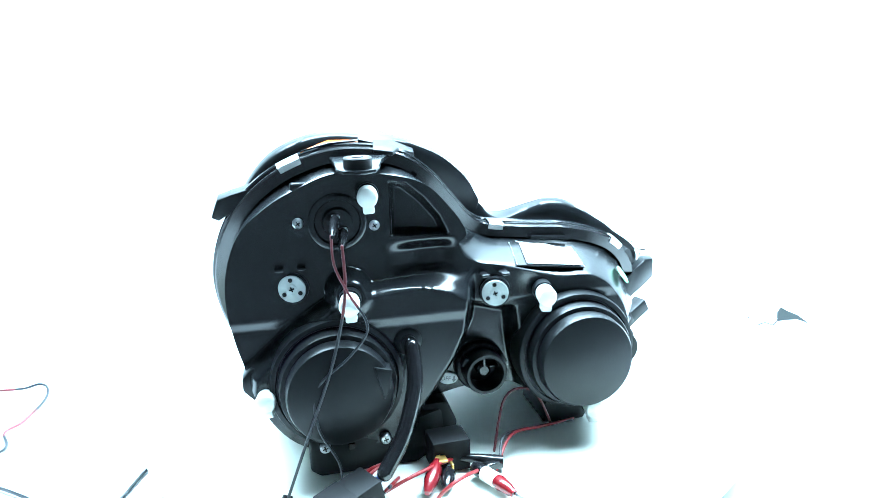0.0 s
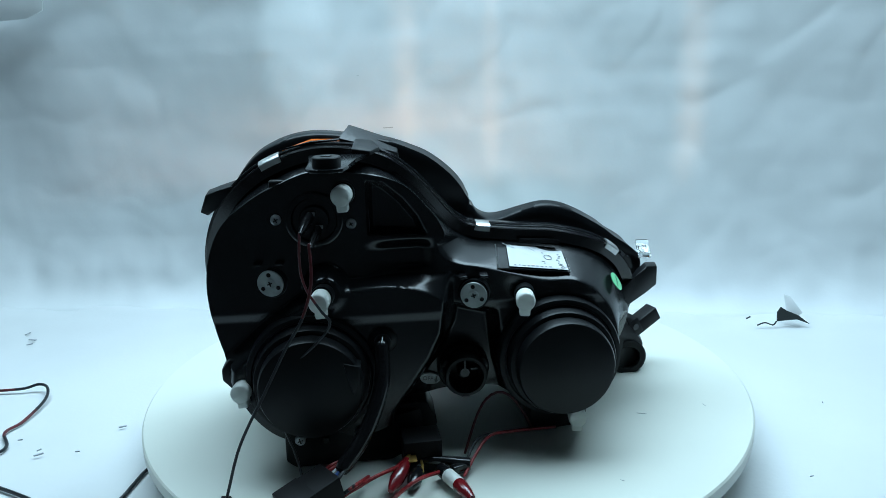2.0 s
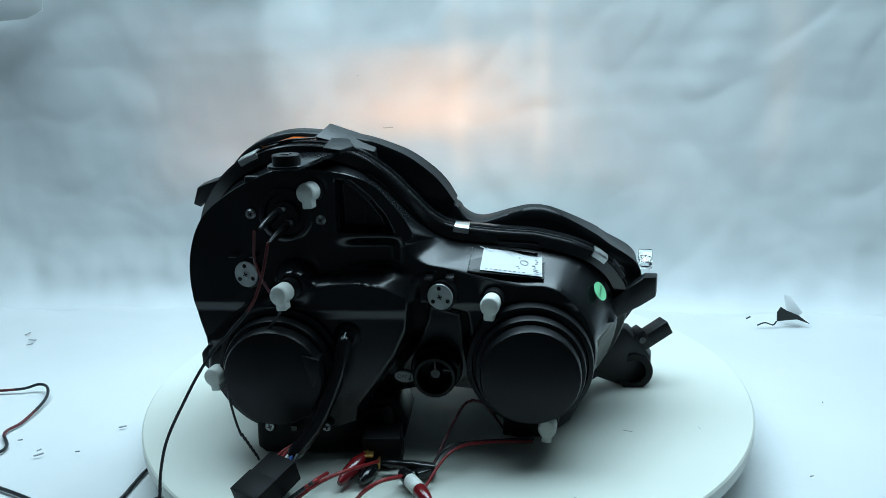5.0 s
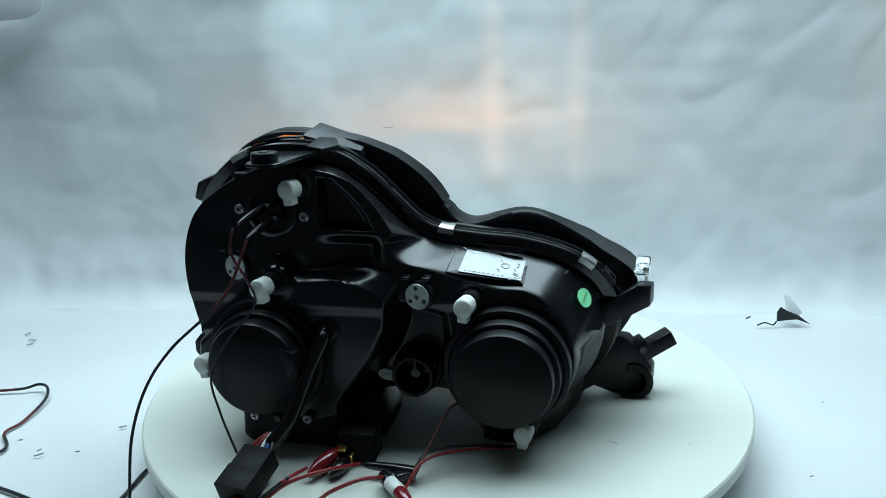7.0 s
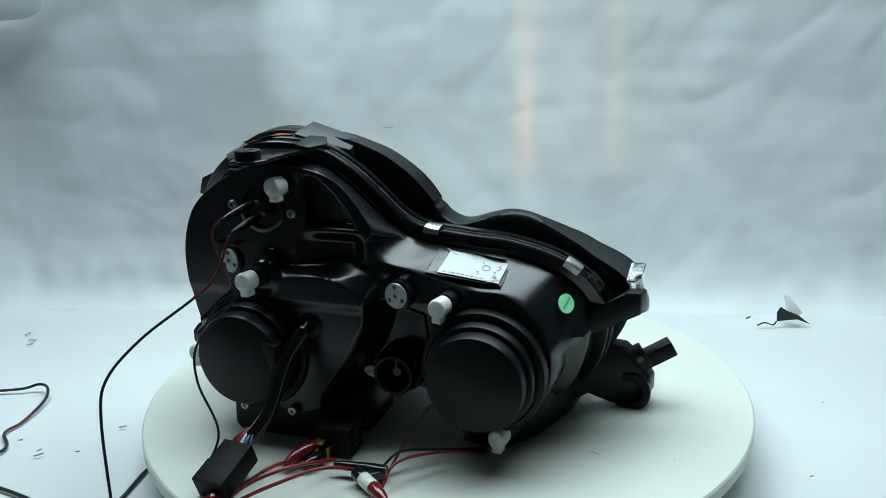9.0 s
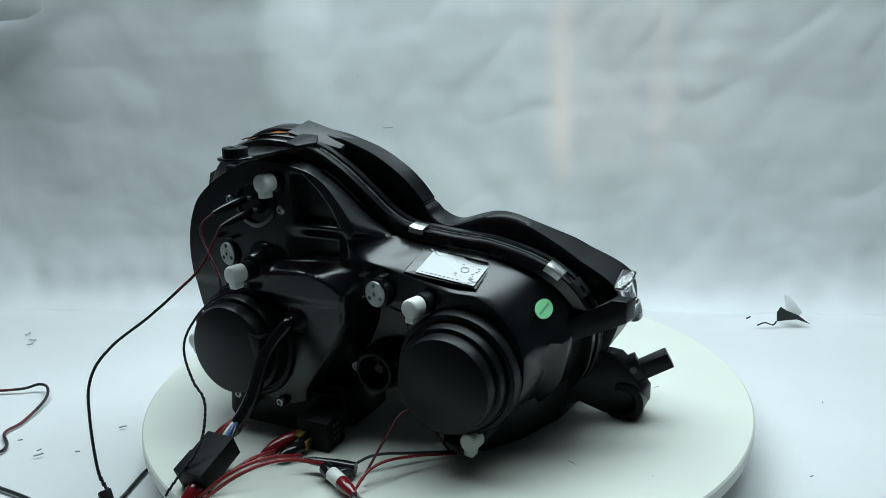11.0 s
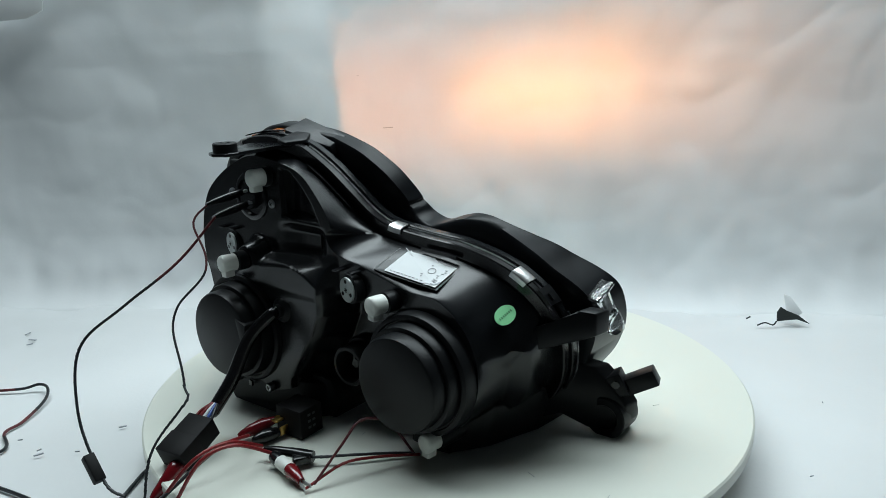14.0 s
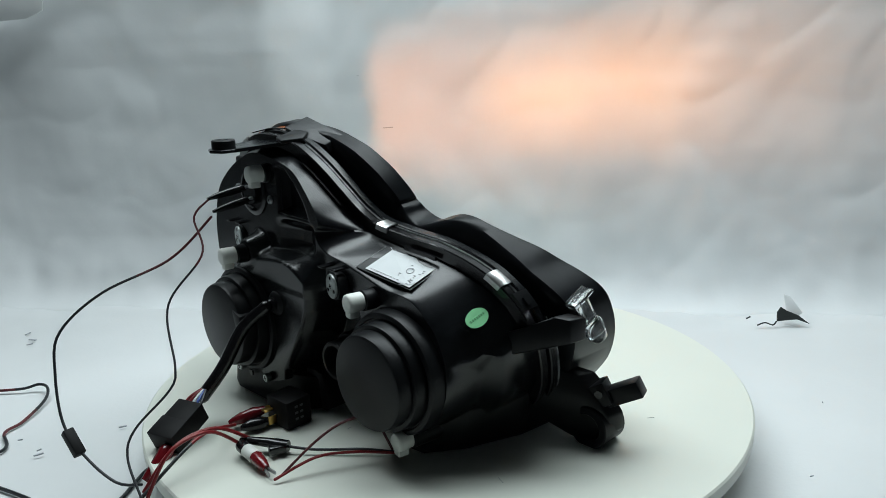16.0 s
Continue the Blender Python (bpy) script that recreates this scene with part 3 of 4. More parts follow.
    # eyelet mount, tab and foam pad on top
    bm = bmesh.new()
    lathe(bm, pose(-0.100, -0.175, 0.2505), [(0.004, 0.0), (0.0105, 0.0), (0.0105, 0.0078), (0.0097, 0.0086), (0.0045, 0.0086), (0.004, 0.006), (0, 0.006)], 36)
    eye = part("mounting_eyelet", bm, BLACK_MATT, lamp)
    bm = bmesh.new()
    box(bm, pose(-0.100, -0.175, 0.2589), 0.0055, 0.0045, 0.001)
    part("slot", bm, BLACK_GLOSS, eye)
    bm = bmesh.new()
    slab(bm, [(-0.116, -0.173, 0.2480), (-0.112, -0.184, 0.2480), (-0.100, -0.189, 0.2480), (-0.088, -0.184, 0.2480), (-0.084, -0.173, 0.248), (-0.080, -0.148, 0.250), (-0.066, -0.122, 0.252), (-0.118, -0.118, 0.252), (-0.114, -0.150, 0.248)], (0, 0, 0.003), 0.001)
    part("mounting_plate", bm, BLACK, lamp)
    bm = bmesh.new()
    slab(bm, [(-0.083, -0.131, 0.2550), (-0.068, -0.135, 0.2530), (-0.060, -0.117, 0.2540), (-0.066, -0.106, 0.2590), (-0.080, -0.110, 0.2605)], (0, 0, 0.0035), 0.0009)
    part("locking_tab", bm, BLACK_MATT, lamp)
    bm = bmesh.new()
    slab(bm, [(-0.093, -0.115, 0.2655), (-0.0845, -0.094, 0.2745), (-0.0440, -0.083, 0.2585), (-0.0455, -0.103, 0.2505), (-0.066, -0.112, 0.2580)], (0.001, 0.004, -0.008), 0.001)
    part("foam_pad", bm, FOAM, lamp, "grey foam pad stuck on the lens band")
    bm = bmesh.new()
    slab(bm, [(-0.138, -0.116, 0.2560), (-0.115, -0.115, 0.2600), (-0.086, -0.114, 0.2600), (-0.086, -0.104, 0.2615), (-0.115, -0.102, 0.2625)], (0, 0, 0.002), 0.0005)
    part("amber_side_reflector", bm, AMBER, lamp, "strip of amber plastic showing at the top")
    bm = bmesh.new()
    slab(bm, [(-0.140, -0.122, 0.2575), (-0.115, -0.119, 0.2625), (-0.092, -0.117, 0.2635), (-0.092, -0.113, 0.2640), (-0.115, -0.115, 0.2630)], (0, 0, 0.0012), 0.0004)
    part("trim_lip", bm, BLACK, lamp)

    # bright spring clips over the seam
    for x, z, w in ((-0.149, 0.249, 0.0095), (0.023, 0.1795, 0.0125), (0.142, 0.152, 0.0125)):
        k0 = k1 = seam_at(x, z)
        while math.dist(SEAM[k0 % N_RING], SEAM[k1 % N_RING]) < w:
            k0, k1 = k0 - 1, k1 + 1
        bm = bmesh.new()
        sweep(bm, [(0.0005, -0.0086), (0.0050, -0.0086), (0.0062, -0.0075), (0.0078, 0.0030), (0.0070, 0.0045), (0.0060, 0.0045), (0.0066, 0.0030), (0.0052, -0.0071), (0.0005, -0.0074)], k0, k1)
        part("spring_clip", bm, STEEL, lamp, "bright steel spring clip")
    bm = bmesh.new()
    k = seam_at(0.158, 0.135)
    sweep(bm, [(0.0, -0.006), (0.0078, -0.006), (0.0085, 0.010), (0.0, 0.010)], k - 3, k + 2)
    sweep(bm, [(0.0075, -0.001), (0.0100, -0.001), (0.0100, 0.004), (0.0075, 0.004)], k - 1, k + 1)
    part("latch", bm, BLACK_MATT, lamp)

    # labels on the sloping shelf
    tl, tr, br, bl = Vector((0.0445, -0.1045, 0.1655)), Vector((0.0940, -0.0970, 0.1585)), Vector((0.0930, -0.1300, 0.1480)), Vector((0.0420, -0.1330, 0.1550))
    nrm = (bl - tl).cross(tr - tl).normalized()
    ctr = (tl + tr + br + bl) / 4
    bm = bmesh.new()
    slab(bm, [ctr + (c - ctr) * 1.08 + (tr - tl) * e - nrm * 0.0012 for c, e in ((tl, -0.15), (tr, 0.0), (br, 0.0), (bl, -0.15))], nrm * 0.0016)
    part("tape_patch", bm, BLACK_GLOSS, lamp, "black tape patch under the label", smooth=False)
    bm = bmesh.new()
    slab(bm, [c + nrm * 0.0013 for c in (tl, tr, br, bl)], nrm * 0.0003)
    label = part("paper_label", bm, PAPER, lamp, "white printed paper label", smooth=False)
    u, w = (tr - tl), (bl - tl)

    def on_label(a, b):
        xa = u.normalized()
        za = nrm
        ya = za.cross(xa)
        o = tl.lerp(tr, a).lerp(bl.lerp(br, a), b) + nrm * 0.0019
        return Matrix(((xa.x, ya.x, za.x, o.x), (xa.y, ya.y, za.y, o.y), (xa.z, ya.z, za.z, o.z), (0, 0, 0, 1)))
    bm = bmesh.new()
    lathe(bm, on_label(0.70, 0.5), [(0.0030, 0), (0.0036, 0), (0.0036, 0.0002), (0.0030, 0.0002), (0.0030, 0)], 24)
    part("printed_ring", bm, PRINT, label, smooth=False)
    r = random.Random(3)
    for a, b, n in ((0.62, 0.3, 1), (0.9, 0.35, 3), (0.86, 0.6, 4), (0.1, 0.93, 9), (0.9, 0.78, 3), (0.6, 0.7, 2)):
        bm = bmesh.new()
        for k in range(n):
            box(bm, on_label(a + (0.075 * k if n > 4 else 0.02 * (k % 2)), b + (0 if n > 4 else 0.075 * k)), r.uniform(0.001, 0.003), 0.0008, 0.0002)
        part("printed_bars", bm, PRINT, label, smooth=False)
    bm = bmesh.new()
    for k in range(26):
        f = k / 25
        for c0, c1 in ((ctr + (tl - ctr) * 1.08 - u * 0.15, ctr + (bl - ctr) * 1.08 - u * 0.15), (ctr + (tr - ctr) * 1.08, ctr + (br - ctr) * 1.08)):
            box(bm, Matrix.Translation(c0.lerp(c1, f) + nrm * 0.0006), 0.0005 + 0.0010 * ((k * 7) % 3 == 0), 0.0005, 0.0004)
    part("tape_teeth", bm, VENT, lamp, "serrated shiny edge of the tape", smooth=False)["kind"] = "stuff"

    # glints on the clear tape's creases, put in as white slivers
    bm = bmesh.new()
    for a, b, ln, turn in ((0.03, 0.03, 0.011, -32), (0.10, 0.06, 0.007, -50), (0.90, 0.96, 0.012, 30), (0.78, 0.98, 0.008, 12), (0.97, 0.85, 0.007, 60), (0.42, 0.12, 0.010, -48)):
        box(bm, on_label(a, b) @ pose(0, 0, 0.0002, 0, 0, turn), ln, 0.0004, 0.0003)
    part("tape_glint", bm, WIRE_WHITE, label, "white slivers for the glints on creases of the clear tape", smooth=False)["kind"] = "stuff"

    # green oval sticker on the side
    gm = Matrix.Translation((0.1435, -0.106, 0.1290)) @ Vector((0.70, -0.34, 0.62)).to_track_quat("Z", "Y").to_matrix().to_4x4()
    bm = bmesh.new()
    lathe(bm, gm @ pose(0, 0, 0, 0, 0, 25) @ Matrix.Diagonal((1.22, 0.86, 1, 1)), [(0, -0.0004), (0.0086, -0.0004), (0.0086, 0.0003), (0, 0.0003)], 40)
    st = part("round_sticker", bm, GREEN, lamp, "pale green oval sticker", smooth=False)
    bm = bmesh.new()
    for k in range(7):
        box(bm, gm @ pose(0, 0, 0, 0, 0, 25) @ pose(-0.0066 + 0.0022 * k, 0, 0.0005), 0.0008, 0.0019, 0.0002)
    part("printed_bars", bm, GREEN_INK, st, smooth=False)

    # small white OFF sticker
    om = rear(-0.026, -0.1215, 0.0545) @ pose(0, 0, 0, 0, 0, -8)
    bm = bmesh.new()
    lathe(bm, om @ Matrix.Diagonal((1.0, 0.58, 1, 1)), [(0, -0.004), (0.0088, -0.004), (0.0088, 0.0), (0, 0.0)], 36)
    st = part("oval_sticker", bm, PAPER, lamp, "white oval sticker marked OFF with an arrow", smooth=False)
    lettering("lettering", "OFF", 0.0052, om @ pose(-0.0022, 0, 0.0002), PRINT, st)
    bm = bmesh.new()
    box(bm, om @ pose(0.0052, 0.001, 0.0003), 0.0014, 0.0036, 0.0003)
    slab(bm, [om @ Vector((0.0034, -0.0004, 0.0002)), om @ Vector((0.0052, -0.0034, 0.0002)), om @ Vector((0.0070, -0.0004, 0.0002))], om.to_3x3() @ Vector((0, 0, 0.0003)))
    part("arrow", bm, PRINT, st, smooth=False)

    # hollow socket with an inner cross, and the cable grommet
    sm = rear(0.003, -0.118, 0.064)
    bm = bmesh.new()
    lathe(bm, sm, [(0.012, -0.006), (0.0225, -0.006), (0.0225, 0.006), (0.021, 0.008), (0.0185, 0.008), (0.0185, 0.024), (0.0175, 0.026), (0.0150, 0.026), (0.0145, 0.0245), (0.0145, 0.003), (0, 0.003)], 48)
    so = part("round_socket", bm, BLACK_MATT, lamp)
    bm = bmesh.new()
    lathe(bm, sm, [(0, 0.003), (0.006, 0.003), (0.006, 0.015), (0.004, 0.017), (0, 0.017)], 24)
    box(bm, sm @ pose(0, 0.0095, 0.010), 0.0016, 0.010, 0.016)
    box(bm, sm @ pose(0.0095, 0, 0.006), 0.010, 0.0016, 0.008)
    part("core", bm, BLACK, so)
    for k in range(3):
        bm = bmesh.new()
        box(bm, sm @ pose(0, 0, 0.014, 0, 0, 30 + 120 * k) @ pose(0.0195, 0, 0), 0.004, 0.008, 0.010, 0.001)
        part("lug", bm, BLACK_MATT, so)
    bm = bmesh.new()
    lathe(bm, rear(-0.066, -0.150, 0.107), [(0, 0), (0.0125, 0), (0.0125, 0.005), (0.010, 0.008), (0.0065, 0.009), (0.0065, 0.012), (0, 0.012)], 32)
    part("grommet", bm, BLACK_MATT, lamp)
    bm = bmesh.new()
    tube(bm, [(-0.0655, -0.157, 0.1115), (-0.0660, -0.163, 0.1115), (-0.0667, -0.168, 0.1090)], 0.0005, 8)
    part("white_core_wire", bm, WIRE_WHITE, lamp, "thin white wire at the grommet")

    # foot bar with two screws
    bm = bmesh.new()
    slab(bm, [(-0.150, -0.160, 0.006), (-0.142, -0.163, 0.0015), (-0.062, -0.160, 0.0015), (-0.030, -0.134, 0.002), (-0.030, -0.132, 0.034), (-0.062, -0.155, 0.036), (-0.150, -0.157, 0.038)], (0.004, 0.055, 0.0), 0.0025)
    bar = part("foot_bar", bm, BLACK_MATT, lamp)
    for x, z in ((-0.137, 0.0255), (-0.088, 0.0265)):
        bm = bmesh.new()
        lathe(bm, rear(x, -0.1600, z), [(0, -0.003), (0.0045, -0.003), (0.0045, 0.0012), (0.0035, 0.0024), (0, 0.0026)], 20)
        part("screw", bm, SCREW, bar, "cross-head zinc screw")
        # black crossed bars in place of the shade in the recess
        bm = bmesh.new()
        for a in (15, 105):
            box(bm, rear(x, -0.1624, z) @ pose(0, 0, 0.0001 * (a > 90), 0, 0, a), 0.0045, 0.001, 0.0008)
        part("cross_recess_shade", bm, BLACK_GLOSS, bar)
    bm = bmesh.new()
    box(bm, rear(-0.116, -0.1605, 0.024), 0.005, 0.005, 0.002)
    part("square_hole", bm, BLACK_GLOSS, bar)
    bm = bmesh.new()
    slab(bm, [(-0.040, -0.136, 0.040), (-0.030, -0.136, 0.040), (-0.022, -0.136, 0.020), (-0.026, -0.136, 0.002), (-0.060, -0.136, 0.002), (-0.060, -0.136, 0.040)], (0, 0.045, 0), 0.002)
    part("foot_web", bm, BLACK_MATT, lamp)
    bm = bmesh.new()
    slab(bm, [(0.062, -0.128, 0.030), (0.060, -0.128, 0.003), (0.075, -0.128, 0.0015), (0.100, -0.126, 0.0015), (0.105, -0.126, 0.030)], (0, 0.060, 0), 0.002)
    part("right_foot", bm, BLACK_MATT, lamp)

    bm = bmesh.new()
    slab(bm, [(0.068, -0.128, 0.002), (0.100, -0.126, 0.002), (0.121, -0.097, 0.002), (0.138, -0.045, 0.002), (0.145, -0.004, 0.002), (0.100, 0.0, 0.002), (0.062, -0.06, 0.002)], (0.006, 0.0, 0.040), 0.003)
    part("belly", bm, BLACK_MATT, lamp)

    # side arms, clear bulb, and ring bracket
    bm = bmesh.new()
    slab(bm, [(0.150, -0.088, 0.112), (0.157, -0.088, 0.095), (0.184, -0.069, 0.103), (0.199, -0.060, 0.108), (0.199, -0.060, 0.127), (0.186, -0.066, 0.129), (0.172, -0.072, 0.120)], (0.004, 0.016, 0), 0.0015)
    part("upper_arm", bm, BLACK_MATT, lamp)
    bm = bmesh.new()
    stub = look((0.192, -0.040, 0.140), (0.196, -0.014, 0.097))
    box(bm, stub @ pose(0, 0, -0.001), 0.013, 0.023, 0.004, 0.0016)
    box(bm, stub @ pose(0, 0, -0.014), 0.009, 0.011, 0.023, 0.0018)
    lathe(bm, stub, [(0, -0.050), (0.0045, -0.0495), (0.0078, -0.046), (0.0085, -0.037), (0.0080, -0.029), (0.0062, -0.025), (0, -0.0245)], 28)
    box(bm, stub @ pose(0, 0, -0.036), 0.004, 0.020, 0.012, 0.0015)
    part("clear_bulb", bm, CLEAR, lamp, "clear plastic lamp stub")
    bm = bmesh.new()
    slab(bm, [(0.120, -0.060, 0.006), (0.110, -0.060, 0.045), (0.150, -0.045, 0.075), (0.180, -0.020, 0.062), (0.196, -0.015, 0.044), (0.206, -0.014, 0.030), (0.206, -0.014, 0.014), (0.190, -0.015, 0.002), (0.172, -0.020, 0.003), (0.152, -0.030, 0.018)], (0.004, 0.018, 0), 0.002)
    part("lower_arm", bm, BLACK_MATT, lamp)
    bm = bmesh.new()
    lathe(bm, rear(0.189, -0.002, 0.0165), [(0.0115, -0.012), (0.0180, -0.012), (0.0190, -0.011), (0.0190, 0.017), (0.0180, 0.018), (0.0125, 0.018), (0.0115, 0.017), (0.0115, -0.012)], 40)
    part("ring", bm, BLACK_MATT, lamp)
    bm = bmesh.new()
    bx = Matrix.Translation((0.210, 0.002, 0.049)) @ pose(0, 0, 0, 0, -28, 18)
    box(bm, bx, 0.034, 0.016, 0.015, 0.0012)
    box(bm, bx @ pose(-0.016, -0.003, 0.006), 0.014, 0.018, 0.020, 0.001)
    blk = part("stop_block", bm, BLACK_MATT, lamp)
    bm = bmesh.new()
    lathe(bm, bx @ pose(-0.016, -0.0125, 0.008) @ REAR, [(0, 0), (0.0035, 0), (0.0035, 0.0008), (0, 0.001)], 16)
    part("rivet", bm, BLACK_GLOSS, blk)
    bm = bmesh.new()
    slab(bm, [(-0.176, -0.108, 0.231), (-0.194, -0.103, 0.225), (-0.205, -0.099, 0.221), (-0.211, -0.097, 0.206), (-0.205, -0.096, 0.203), (-0.196, -0.102, 0.211), (-0.182, -0.108, 0.215)], (0, 0.016, 0.002), 0.001)
    part("left_arm", bm, BLACK_MATT, lamp)
    bm = bmesh.new()
    slab(bm, [(-0.190, -0.125, 0.094), (-0.197, -0.125, 0.086), (-0.197, -0.125, 0.076), (-0.188, -0.125, 0.066), (-0.17, -0.125, 0.060), (-0.17, -0.125, 0.094)], (0, -0.022, 0), 0.002)
    part("stem_boss", bm, BLACK_MATT, lamp)
    return lamp


headlight = make_headlight()


def make_bulb():
    """The indicator's amber emitters on one added spindle, which turns them away from the windows to imitate flashing.
    """
    bm = bmesh.new()
    box(bm, pose(0, 0, 0), 0.014, 0.0008, 0.007, 0.0002)
    bulb = part("indicator_bulb", bm, AMBER_GLOW, headlight, "amber turn indicator bulb")
    bulb.matrix_local = AIM
    # a second emitter, added for the wide wash round the core
    bm = bmesh.new()
    box(bm, pose(-0.055, 0, 0), 0.0018, 0.0008, 0.010, 0.0002)
    part("wash_emitter", bm, AMBER_SOFT, bulb, "small amber emitter added for the wide wash")
    # added shields, so that no light leaves the emitters' backs
    for dx, w, h in ((0, 0.0155, 0.0085), (-0.055, 0.0034, 0.0116)):
        bm = bmesh.new()
        box(bm, pose(dx, -0.0012, 0), w, 0.0012, h)
        for sx, sz, x, z in ((0.0006, h, -w / 2, 0), (0.0006, h, w / 2, 0), (w, 0.0006, 0, -h / 2), (w, 0.0006, 0, h / 2)):
            box(bm, pose(dx + x, -0.0007, z), sx, 0.0016, sz)
        part("flash_shutter", bm, BLACK_MATT, bulb, "black shield added to hide the emitter as it turns away", smooth=False)
    return bulb


indicator = make_bulb()


# ---- relay and clips that ride on the turntable ----
def make_relay():
    t = thing("relay_box", "small black relay cube lying under the headlight", "relay")
    m = pose(-0.0385, -0.1685, 0.0142, 0, 0, 3)
    bm = bmesh.new()
    box(bm, m, 0.031, 0.027, 0.027, 0.0012)
    body = part("body", bm, CONNECTOR, t)
    r = random.Random(5)
    for row in range(3):
        bm = bmesh.new()
        for k in range(2):
            box(bm, m @ pose(0, 0, 0, 0, 0, 90) @ rear(-0.003 + 0.0055 * k, -0.0157, 0.007 - 0.006 * row), 0.0034, 0.0022, 0.0003)
        part("printed_bars", bm, FAINT, body, smooth=False)
    bm = bmesh.new()
    box(bm, m @ pose(-0.010, -0.017, 0.002), 0.008, 0.010, 0.002, 0.0005)
    box(bm, m @ pose(-0.002, -0.017, -0.006), 0.002, 0.010, 0.008, 0.0005)
    part("terminal", bm, BRASS, t, "brass blade terminals")
    return t


relay = make_relay()


def make_clip(name, label, a, b, mat):
    t = thing(name, label, "clip", group="crocodile clips")
    va, vb = Vector(a), Vector(b)
    bm = bmesh.new()
    tube(bm, [va.lerp(vb, f) for f in (0, 0.1, 0.35, 0.7, 0.9, 1)], [0.0022, 0.0036, 0.0058, 0.0060, 0.0040, 0.003], 14)
    part("boot", bm, mat, t)
    bm = bmesh.new()
    d = (vb - va).normalized()
    for s in (-0.0016, 0.0016):
        slab(bm, [vb + Vector((0, 0, s)) + d.cross(Vector((0, 0, 1))) * 0.002, vb + d * 0.012 + Vector((0, 0, s * 0.5)), vb + Vector((0, 0, s)) - d.cross(Vector((0, 0, 1))) * 0.002], (0, 0, 0.0008))
    part("jaw", bm, BRASS if mat is RED_CLIP else SCREW, t)
    return t


red_clip = make_clip("crocodile_clip", "glossy red crocodile clip on the relay terminal", (-0.066, -0.216, 0.007), (-0.051, -0.186, 0.015), RED_CLIP)
dark_clip = make_clip("crocodile_clip", "black crocodile clip on the relay terminal", (-0.050, -0.213, 0.0065), (-0.042, -0.188, 0.0075), BLACK_GLOSS)


def make_connector():
    """The oblong multi-pole plug at the end of the conduit; its long axis is x, the cable end at -x."""
    t = thing("connector_box", "black multi-pole connector box at the end of the cable", "connector")
    bm = bmesh.new()
    box(bm, pose(0, 0, 0), 0.042, 0.0275, 0.019, 0.0012)
    body = part("body", bm, CONNECTOR, t)
    bm = bmesh.new()
    box(bm, pose(0.011, 0, 0), 0.0215, 0.0287, 0.0202, 0.001)
    part("sleeve", bm, CONNECTOR, t)
    for k, mat in enumerate((RED, RED, WIRE_WHITE, WIRE_BLUE, WIRE_BLACK)):
        bm = bmesh.new()
        y = -0.009 + 0.0045 * k
        tube(bm, catmull([(-0.020, y, 0.004), (-0.028, y * 0.8, 0.006), (-0.038, y * 0.3, 0.006)], 8), 0.0014, 8)
        part("core_wire", bm, mat, t)
    bm = bmesh.new()
    tube(bm, catmull([(0.020, 0.006, -0.002), (0.034, 0.005, -0.006), (0.052, 0.0, -0.012)], 8), [0.004, 0.0065, 0.007, 0.0065, 0.006, 0.005, 0.004, 0.003], 12)
    part("red_boot", bm, RED_CLIP, t, "red clip boot on the far side")
    return t


connector = make_connector()


def make_white_clip():
    t = thing("crocodile_clip", "red crocodile clip with a white sleeve joining two wires", "clip", group="crocodile clips")
    bm = bmesh.new()
    tube(bm, [(0, 0, 0), (0.002, 0, 0), (0.010, 0, 0), (0.012, 0, 0)], [0.005, 0.0056, 0.0056, 0.005], 14)
    part("collar", bm, BLACK_GLOSS, t)
    bm = bmesh.new()
    tube(bm, [(0.011, 0, 0), (0.012, 0, 0), (0.026, 0, 0), (0.027, 0, 0)], [0.005, 0.0058, 0.0058, 0.005], 14)
    part("white_sleeve", bm, WHITE_CAP, t, "white sleeve")
    bm = bmesh.new()
    tube(bm, [(0.026, 0, 0), (0.030, 0, 0), (0.040, 0, -0.001), (0.046, 0, -0.002)], [0.005, 0.006, 0.0045, 0.003], 14)
    part("boot", bm, RED_CLIP, t, "red boot")
    bm = bmesh.new()
    for s in (-0.0012, 0.0012):
        box(bm, pose(0.050, s * 1.6, -0.003, 0, 0, s * 6000), 0.012, 0.0012, 0.0026)
    part("jaw", bm, SCREW, t)
    return t


def make_black_clip():
    t = thing("crocodile_clip", "black crocodile clip lying on the turntable", "clip", group="crocodile clips")
    bm = bmesh.new()
    tube(bm, [(0, 0, 0.003), (0.006, 0, 0.003), (0.026, 0, 0.002), (0.034, 0, 0), (0.044, 0, 0)], [0.0016, 0.0032, 0.0042, 0.0058, 0.005], 12)
    part("boot", bm, BLACK_GLOSS, t)
    bm = bmesh.new()
    box(bm, pose(0.036, -0.004, -0.001, 0, 0, 35), 0.016, 0.008, 0.008, 0.002)
    part("lever", bm, BLACK_GLOSS, t)
    return t


white_clip = make_white_clip()
black_clip = make_black_clip()


def make_inline_plug():
    t = thing("inline_plug", "small black inline plug on the thin lamp wire", "plug")
    bm = bmesh.new()
    box(bm, pose(0, 0, 0), 0.024, 0.009, 0.008, 0.001)
    part("body", bm, CONNECTOR, t)
    return t


inline_plug = make_inline_plug()

